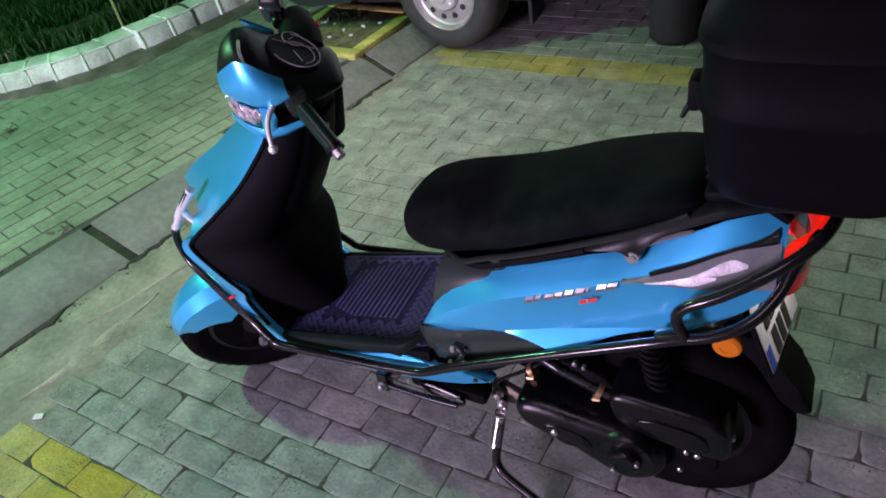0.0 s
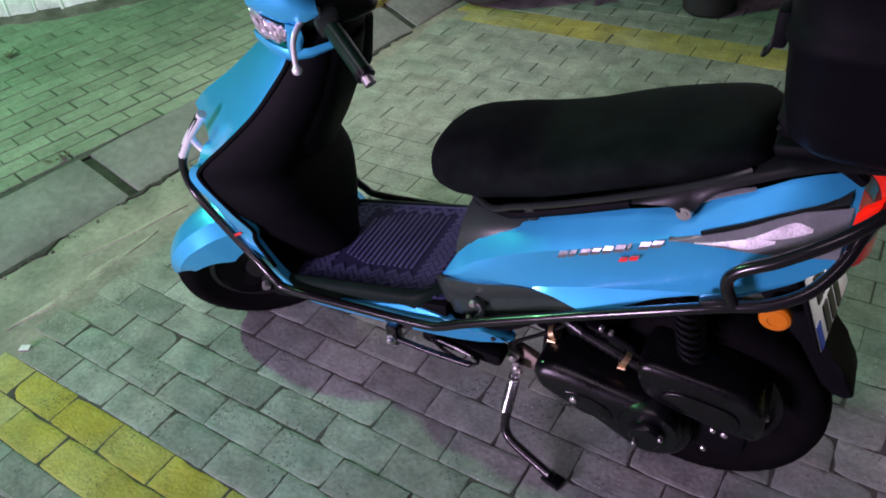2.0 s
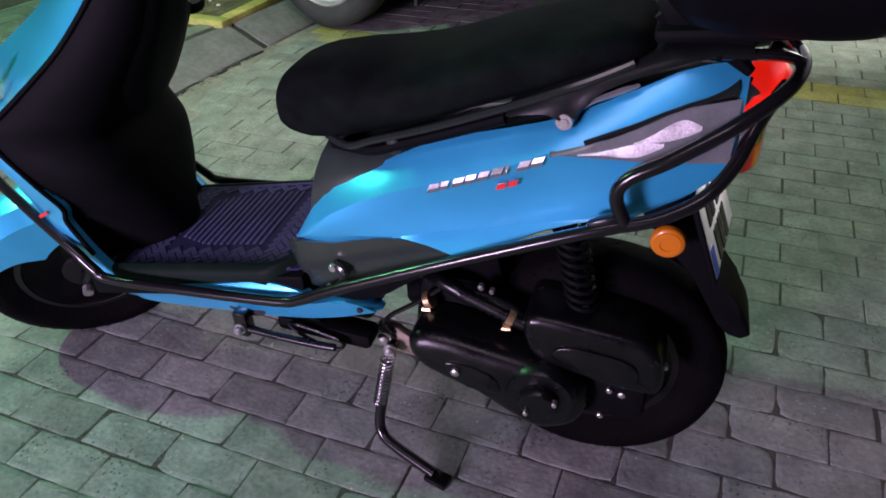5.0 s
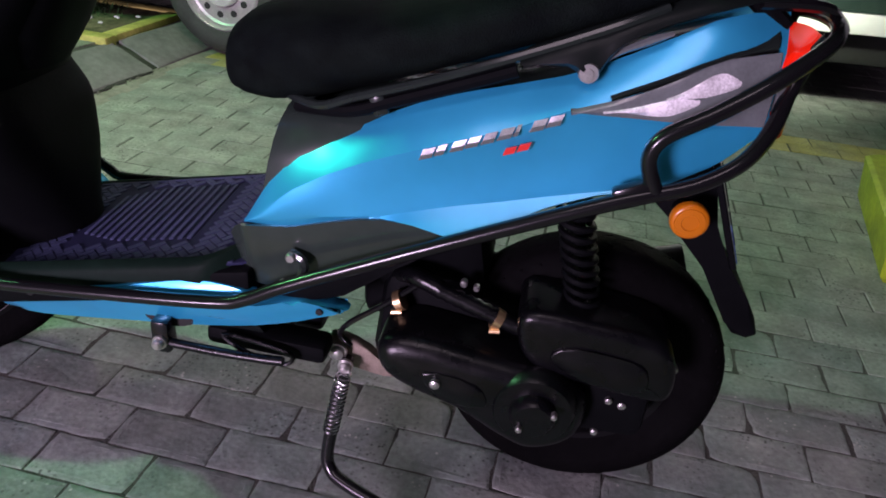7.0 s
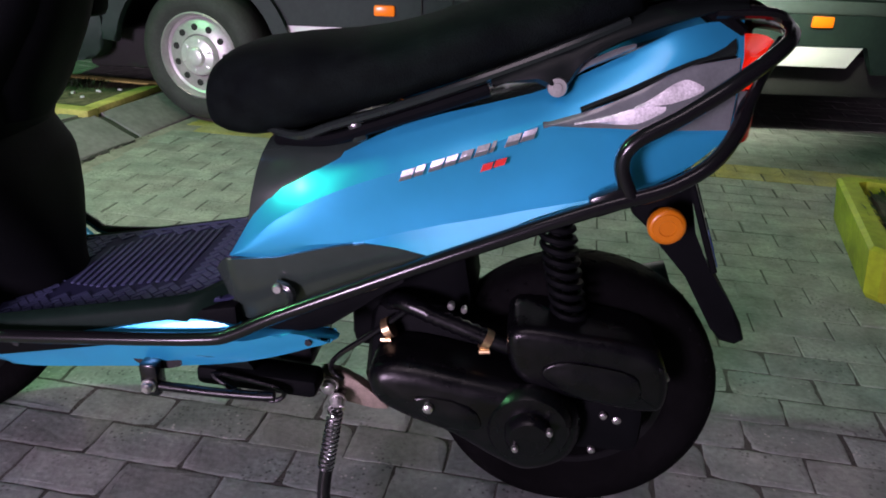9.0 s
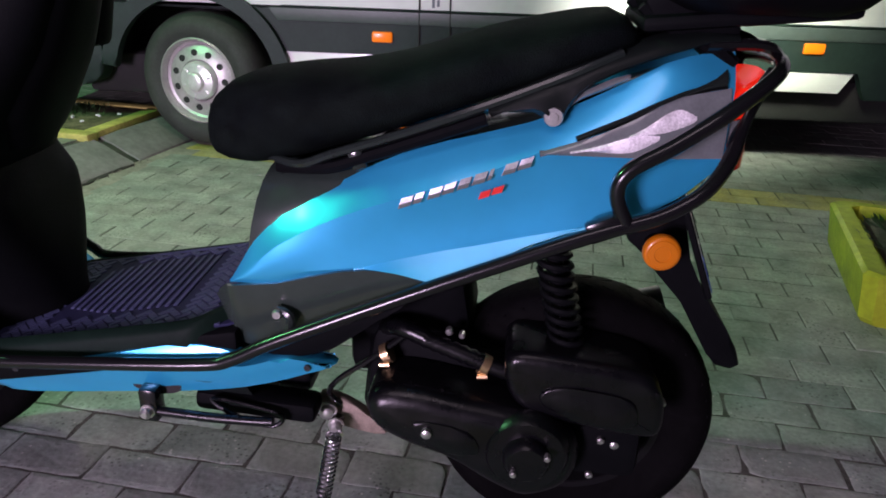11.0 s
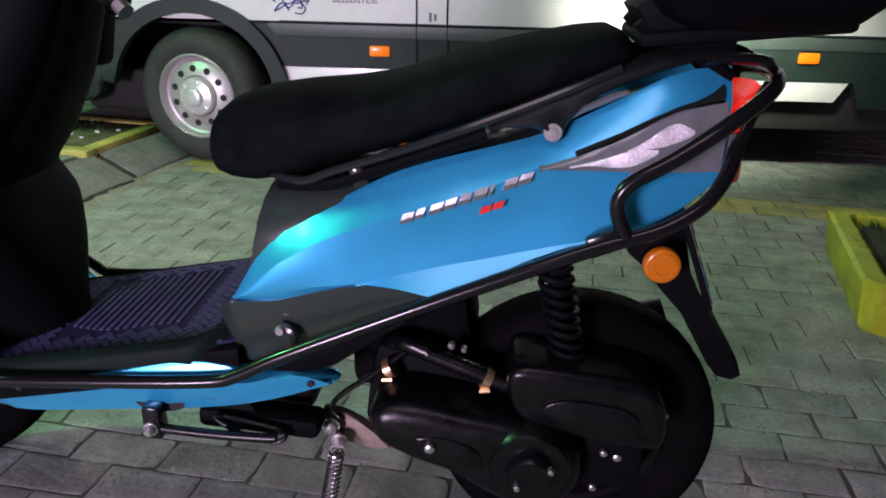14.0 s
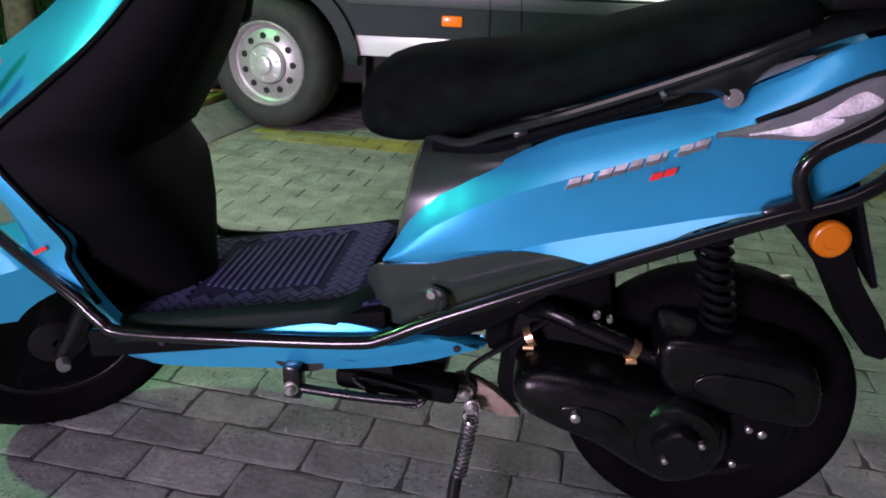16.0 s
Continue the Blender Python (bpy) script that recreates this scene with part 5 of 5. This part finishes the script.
for y in (-0.06, 0.06):
    part("rack_strut", tube(B(), [(0.575, y, 0.915), (0.60, y, 0.895), (0.66, y, 0.868), (0.70, y, 0.84)], 0.012, 8, 4), M_BLACK, scooter)

# tail lamp


def tail_lens(name, z0, z1, rise, material, label):
    rows = []
    for a in np.linspace(-86, 86, 25):
        row = []
        for f in np.linspace(0, 1, 9):
            z = z0 + (z1 + rise * math.cos(radians(a)) - z0) * f
            x = 0.701 + max(0, z - 0.80) * 0.6 + 0.046 * math.cos(radians(a))
            row.append(Vector((x, float(np.interp(z, [0.70, 0.80, 0.86], [0.095, 0.092, 0.072])) * math.sin(radians(a)), z)))
        rows.append(row)
    part(name, shell(B(), rows, 0.010), material, scooter, label)


tail_lens("tail_lamp", 0.776, 0.816, 0.010, M_RED, "lit red tail lamp")
tail_lens("tail_lens_middle", 0.742, 0.774, 0.0, M_LENSG, "clear middle tail lens")
tail_lens("lower_tail_lens", 0.704, 0.740, 0.0, M_DKRED, "dark red lower tail lens")

# mudguard, plate, signals
bm = B()
prism(bm, smooth2d([(0.575, 0.655), (0.60, 0.575), (0.655, 0.535), (0.722, 0.430), (0.762, 0.372), (0.800, 0.377), (0.768, 0.440), (0.722, 0.50), (0.668, 0.612), (0.648, 0.690)], 2), 0.11, pose(0, -0.055, 0), bevel=0.01)
part("rear_mudguard", bm, M_BLACK, scooter, "black plastic rear mudguard")
PM = pose(0.702, 0, 0.592, 0, -22, -7)
part("plate_holder", rbox(B(), (0.0095, 0.212, 0.162), PM @ pose(-0.004, 0, 0), 0.002, 1), M_BLACK, scooter)
pl = part("number_plate", rbox(B(), (0.003, 0.203, 0.153), PM, 0.001, 1), M_PLATE, scooter, "white number plate with dark characters blanked as bars")
part("plate_strip", rbox(B(), (0.002, 0.022, 0.05), PM @ pose(0.0018, -0.086, -0.05), 0), M_PBLUE, pl)
for y, z, w, h in ((-0.055, 0.028, 0.022, 0.055), (-0.025, 0.028, 0.022, 0.055), (0.02, 0.028, 0.03, 0.055), (0.06, 0.028, 0.03, 0.055), (-0.04, -0.042, 0.024, 0.055), (-0.005, -0.042, 0.024, 0.055), (0.03, -0.042, 0.024, 0.055)):
    part("plate_bar", rbox(B(), (0.002, w, h), PM @ pose(0.0028, y, z), 0), M_INK, pl)
for sgn in (-1, 1):
    part("signal_stalk", tube(B(), [(0.636, sgn * .06, 0.578), (0.636, sgn * .115, 0.586)], 0.016, 10, 2), M_BLACK, scooter)
    m = pose(0.636, sgn * .118, 0.588, 0, 0, 0 if sgn < 0 else 180)
    part("turn_signal", revolve(B(), [(0.001, -.0075), (0.011, -.0075), (0.012, -.009), (0.020, -.0085), (0.021, -.007), (0.0235, -.0065), (0.0258, -.004), (0.0265, 0), (0.0265, 0.006), (0.001, 0.010)], m, 24), M_AMBER, scooter, "round amber turn signal")

# engine
def cushion(outline, y_back, y_front, r):
    """A closed outline in x and z, drawn out from y_back to y_front with its front edge rounded over by r."""
    n = len(outline)
    area = sum(outline[k - 1][0] * outline[k][1] - outline[k][0] * outline[k - 1][1] for k in range(n))
    inward = []
    for k in range(n):
        dx, dz = outline[(k + 1) % n][0] - outline[k - 1][0], outline[(k + 1) % n][1] - outline[k - 1][1]
        d = math.hypot(dx, dz) * (1 if area > 0 else -1)
        inward.append((-dz / d, dx / d))
    rings = [[Vector((x, y_back, z)) for x, z in outline]]
    for a in (0, 15, 30, 45, 60, 75, 90):
        inset, y = r * (1 - math.cos(radians(a))), y_front + r * (1 - math.sin(radians(a)))
        rings.append([Vector((x + ix * inset, y, z + iz * inset)) for (x, z), (ix, iz) in zip(outline, inward)])
    bm = B()
    loft(bm, rings)
    return bm


bm = cushion(smooth2d([(0.222, 0.328), (0.238, 0.358), (0.29, 0.364), (0.38, 0.350), (0.457, 0.337), (0.52, 0.318), (0.550, 0.275), (0.535, 0.215), (0.475, 0.184), (0.42, 0.202), (0.355, 0.240), (0.29, 0.262), (0.238, 0.290)], 4), -0.09, -0.192, 0.030)
part("drive_cover", bm, M_DARK, scooter, "black belt drive cover")
part("pulley_bulge", revolve(B(), [(0.001, -.03), (0.028, -.03), (0.034, -.024), (0.036, -.010), (0.058, -.010), (0.066, 0.0), (0.066, 0.02), (0.001, 0.02)], pose(0.470, -0.186, 0.274), 28), M_DARK, scooter)
part("cover_step", prism(B(), smooth2d([(0.30, 0.318), (0.38, 0.308), (0.40, 0.27), (0.36, 0.262), (0.31, 0.285)], 3), 0.02, pose(0, -0.1955, 0), bevel=0.005), M_DARK, scooter)
for x, s, z, r in ((0.319, -.1965, 0.302, 0.008), (0.607, -.136, 0.268, 0.007), (0.585, -.14, 0.277, 0.006), (0.575, -.135, 0.205, 0.006), (0.50, -.214, 0.292, 0.005), (0.452, -.217, 0.260, 0.005), (0.34, -.10, 0.425, 0.006), (0.36, -.10, 0.42, 0.005), (0.668, -.135, 0.352, 0.006), (0.525, -.115, 0.43, 0.007)):
    part("bolt", revolve(B(), [(0.001, -.008), (r * .6, -.008), (r, -.006), (r, 0.004), (0.001, 0.004)], pose(x, s, z), 8), M_STEEL, scooter)
part("frame_cover", rbox(B(), (0.19, 0.15, 0.16), pose(0.273, 0.01, 0.45, 0, -10, 0), 0.03), M_BLACK, scooter)
part("stand_mount", rbox(B(), (0.20, 0.055, 0.036), pose(0.035, -0.125, 0.282, 0, 3, 0), 0.012), M_BLACK, scooter)
part("engine_block", rbox(B(), (0.34, 0.17, 0.19), pose(0.37, 0.0, 0.30, 0, 6, 0), 0.03), M_BLACK, scooter)
part("swing_arm", rbox(B(), (0.18, 0.07, 0.10), pose(0.56, -0.105, 0.25), 0.02), M_BLACK, scooter)
part("cylinder", rbox(B(), (0.11, 0.13, 0.11), pose(0.222, 0.02, 0.352), 0.02), M_BLACK, scooter)
part("air_filter_box", cushion(smooth2d([(0.430, 0.385), (0.440, 0.430), (0.53, 0.427), (0.630, 0.412), (0.663, 0.375), (0.668, 0.318), (0.640, 0.302), (0.55, 0.312), (0.46, 0.335)], 4), -0.06, -0.168, 0.017), M_DARK, scooter, "black air filter box")
part("filter_lid", prism(B(), smooth2d([(0.482, 0.366), (0.505, 0.384), (0.56, 0.383), (0.615, 0.372), (0.628, 0.348), (0.622, 0.324), (0.56, 0.328), (0.50, 0.344)], 3), 0.012, pose(0, -0.1725, 0), bevel=0.004, seg=3), M_DARK, scooter, "black air filter lid")
part("lid_catch", rbox(B(), (0.012, 0.012, 0.030), pose(0.648, -0.160, 0.372, 0, 20, 0), 0.003), M_DARK, scooter)
prof = []
for k in range(15):
    prof.append((0.0145 if k % 2 else 0.0118, k * 0.0075))
part("intake_bellows", revolve(B(), [(0.001, 0)] + prof + [(0.001, 0.106)], look((0.300, -0.115, 0.418), (0.41, -0.125, 0.383)) @ pose(0, 0, 0, -90), 18), M_DARK, scooter, "ribbed black intake hose")
part("intake_pipe", tube(B(), [(0.395, -0.123, 0.386), (0.43, -0.125, 0.375), (0.46, -0.125, 0.365)], 0.0125, 12, 3), M_DARK, scooter)
part("intake_elbow", tube(B(), [(0.235, -0.06, 0.40), (0.26, -0.10, 0.425), (0.305, -0.115, 0.418)], 0.0145, 12, 4), M_DARK, scooter)
for x, s, z, rz in ((0.398, -.124, 0.384, 25), (0.243, -.105, 0.378, -30)):
    part("hose_clamp", revolve(B(), [(0.0150, -.006), (0.0170, -.006), (0.0170, .006), (0.0150, .006)], pose(x, s, z, 0, rz, 0) @ pose(0, 0, 0, 0, 0, 90), 20), M_BRASS, scooter, "yellow zinc hose clamp")
    part("clamp_screw", tube(B(), [(x - 0.01, s - 0.014, z - 0.014), (x + 0.006, s - 0.014, z - 0.012)], 0.0045, 8, 2), M_BRASS, scooter)
part("breather_pipe", tube(B(), [(0.16, -0.09, 0.262), (0.145, -0.10, 0.29), (0.165, -0.11, 0.325), (0.22, -0.11, 0.37), (0.27, -0.10, 0.41)], 0.0048, 8, 5), M_TUBE, scooter)
part("shock_body", tube(B(), [(0.480, -0.10, 0.60), (0.522, -0.105, 0.415)], 0.013, 12, 2), M_DARK, scooter)
bm = B()
tube(bm, [(0.483 + 0.036 * t_ + 0.024 * math.cos(t_ * 2 * math.pi * 9), -0.10 - 0.004 * t_ + 0.024 * math.sin(t_ * 2 * math.pi * 9), 0.585 - 0.155 * t_) for t_ in np.linspace(0, 1, 110)], 0.0052, 6, 0)
part("shock_spring", bm, M_BLACK, scooter, "black coil spring")
part("exhaust", tube(B(), [(0.22, 0.12, 0.20), (0.36, 0.15, 0.22), (0.50, 0.16, 0.29), (0.72, 0.165, 0.36)], 0.045, 14, 5), M_DARK, scooter)

# stands, pegs, brackets
part("stand_bracket", prism(B(), smooth2d([(0.125, 0.275), (0.17, 0.268), (0.225, 0.225), (0.235, 0.205), (0.17, 0.215), (0.13, 0.235)], 3), 0.02, pose(0, -0.088, 0), bevel=0.004), M_TAN, scooter, "bare cast metal bracket")
stand = part("side_stand", tube(B(), [(0.158, -0.10, 0.245), (0.148, -0.125, 0.16), (0.138, -0.150, 0.075), (0.146, -0.163, 0.045), (0.175, -0.178, 0.032), (0.275, -0.212, 0.016)], 0.0115, 12, 6), M_TUBE, scooter, "black enamelled side stand, folded down")
part("stand_foot", rbox(B(), (0.05, 0.035, 0.014), pose(0.283, -0.214, 0.008, 0, 0, -16), 0.004), M_DARK, stand)
bm = B()
tube(bm, [(0.160 - 0.014 * t_ + 0.012 * math.cos(t_ * 2 * math.pi * 13), -0.132 - 0.026 * t_ + 0.012 * math.sin(t_ * 2 * math.pi * 13), 0.232 - 0.10 * t_) for t_ in np.linspace(0, 1, 140)], 0.0028, 6, 0)
part("stand_spring", bm, M_CHROME, stand, "bright coil spring")
for x, s, z, r in ((0.142, -.105, 0.256, 0.012), (-0.125, -.188, 0.285, 0.0090), (0.158, -.115, 0.236, 0.010)):
    part("pivot_bolt", revolve(B(), [(0.001, -.012), (r * .55, -.012), (r, -.008), (r, 0), (r * 1.35, 0), (r * 1.35, .004), (0.001, .004)], pose(x, s, z), 12), M_STEEL, scooter)
part("peg_bracket", rbox(B(), (0.03, 0.03, 0.06), pose(-0.125, -0.17, 0.292), 0.006), M_TUBE, scooter)
part("kick_pedal", tube(B(), [(-0.12, -0.176, 0.280), (-0.03, -0.182, 0.281), (0.05, -0.186, 0.285), (0.078, -0.186, 0.287)], 0.0078, 10, 4), M_DARK, scooter)
part("centre_stand", tube(B(), [(0.12, -0.10, 0.255), (0.02, -0.12, 0.275), (-0.06, -0.13, 0.29)], 0.014, 10, 4), M_DARK, scooter)
part("stand_loop", tube(B(), [(-0.03, -0.16, 0.30), (0.01, -0.165, 0.275), (0.07, -0.168, 0.265), (0.085, -0.166, 0.285), (0.02, -0.16, 0.296)], 0.0042, 8, 4, True), M_DARK, scooter)
part("under_frame", rbox(B(), (0.42, 0.16, 0.05), pose(-0.10, 0, 0.292), 0.015), M_DARK, scooter)
part("skirt_notch", revolve(B(), [(0.001, -.001), (0.034, -.001), (0.036, .004), (0.001, .004)], pose(-0.118, -0.1600, 0.316) @ Matrix.Diagonal((1.2, 1, 0.42, 1)), 20), M_VDARK, scooter)


# crash bars


def crash():
    return tube(B(), [(-0.578, -0.127, 0.755), (-0.634, -0.130, 0.692), (-0.672, -0.133, 0.640), (-0.688, -0.136, 0.590), (-0.668, -0.142, 0.53), (-0.58, -0.165, 0.475), (-0.47, -0.192, 0.415), (-0.425, -0.200, 0.380), (-0.385, -0.202, 0.364), (-0.20, -0.203, 0.376), (-0.02, -0.203, 0.392),
                      (0.03, -0.203, 0.406), (0.10, -0.202, 0.443), (0.30, -0.196, 0.535), (0.50, -0.188, 0.622), (0.573, -0.180, 0.648)], 0.0105, 12, 5)


both("crash_bar", crash, M_TUBE, "black enamelled crash bar tube")
both("crash_bar_end", lambda: tube(B(), [(-0.570, -0.126, 0.762), (-0.634, -0.130, 0.692), (-0.672, -0.133, 0.640), (-0.674, -0.1335, 0.637)], 0.0110, 10, 5), M_LEVER, "worn bright end of the crash bar")
both("crash_bar_tie", lambda: tube(B(), [(-0.628, -0.130, 0.698), (-0.622, -0.125, 0.672), (-0.60, -0.12, 0.645)], 0.008, 8, 4), M_LEVER)
bm = tube(B(), [(0.573, -0.180, 0.645), (0.554, -0.181, 0.69), (0.566, -0.181, 0.722), (0.62, -0.176, 0.757), (0.69, -0.152, 0.803), (0.750, -0.095, 0.838), (0.772, 0, 0.846), (0.750, 0.095, 0.838), (0.69, 0.152, 0.803), (0.62, 0.176, 0.757), (0.566, 0.181, 0.722), (0.554, 0.181, 0.69), (0.573, 0.18, 0.645)], 0.0105, 12, 6)
part("rear_guard", bm, M_TUBE, scooter, "black enamelled rear guard hoop")
both("rear_guard_brace", lambda: tube(B(), [(0.573, -0.180, 0.647), (0.62, -0.176, 0.665), (0.668, -0.160, 0.694), (0.702, -0.122, 0.728), (0.720, -0.085, 0.765), (0.735, -0.07, 0.80), (0.748, -0.085, 0.838)], 0.0105, 12, 6), M_TUBE)
both("rear_guard_stay", lambda: tube(B(), [(0.768, -0.03, 0.850), (0.735, -0.06, 0.868), (0.66, -0.075, 0.868)], 0.008, 8, 4), M_TUBE)
both("guard_clamp", lambda: rbox(B(), (0.05, 0.022, 0.03), pose(0.545, -0.178, 0.642, 0, -24, 0), 0.006), M_TUBE)

# top case
bm = B()
CASE = [(0.910, 0.625, 0.815, 0.12), (0.922, 0.598, 0.838, 0.15), (0.945, 0.578, 0.858, 0.176), (0.99, 0.566, 0.874, 0.188), (1.075, 0.556, 0.888, 0.196), (1.083, 0.549, 0.896, 0.203), (1.092, 0.547, 0.898, 0.205), (1.106, 0.552, 0.893, 0.200), (1.116, 0.556, 0.890, 0.196), (1.165, 0.552, 0.893, 0.198), (1.178, 0.546, 0.900, 0.205), (1.190, 0.548, 0.897, 0.202), (1.200, 0.560, 0.886, 0.190), (1.225, 0.575, 0.872, 0.176), (1.245, 0.60, 0.85, 0.152), (1.262, 0.64, 0.81, 0.115), (1.268, 0.68, 0.78, 0.07)]
loops = []
for z, x0, x1, w in CASE:
    cx, hx = (x0 + x1) / 2, (x1 - x0) / 2
    lp = []
    for k in range(40):
        a = 2 * math.pi * k / 40
        c, s = math.cos(a), math.sin(a)
        lp.append(Vector((cx + hx * math.copysign(abs(c) ** 0.42, c), w * math.copysign(abs(s) ** 0.42, s), z)))
    loops.append(lp)
loft(bm, loops)
case = part("top_case", bm, M_BOX, scooter, "black plastic top case")
part("case_latch", rbox(B(), (0.018, 0.045, 0.05), pose(0.549, -0.10, 1.082), 0.005), M_BLACK, case)
part("latch_loop", tube(B(), [(0.548, -0.115, 1.075), (0.536, -0.113, 1.048), (0.531, -0.10, 1.038), (0.536, -0.087, 1.048), (0.548, -0.085, 1.075)], 0.0035, 8, 4), M_DARK, case)
part("case_foot", prism(B(), [(0.566, 0.928), (0.585, 0.900), (0.625, 0.880), (0.70, 0.880), (0.70, 0.905), (0.62, 0.925), (0.585, 0.945)], 0.15, pose(0, -0.075, 0), bevel=0.008), M_BLACK, case)

# wires behind the bars
for k in range(2):
    part("cable", turned(tube(B(), [(-0.255, -0.14 + 0.02 * k, 0.99), (-0.235, -0.11, 0.95), (-0.25, -0.06, 0.93), (-0.29, -0.04, 0.94)], 0.004, 6, 5)), M_DARK, scooter)

# closing walls far round the place, and the night above
for k, (x, y, sx, sy) in enumerate(((0, 16, 44, 0.3), (0, -13, 44, 0.3), (-22, 1.5, 0.3, 29), (22, 1.5, 0.3, 29))):
    tagged(mesh_ob("wall_" + ("north", "south", "west", "east")[k], rbox(B(), (sx, sy, 5), pose(x, y, 2.48), 0), M_WALL, False), "dim rendered wall closing the yard", "wall", kind="structure")
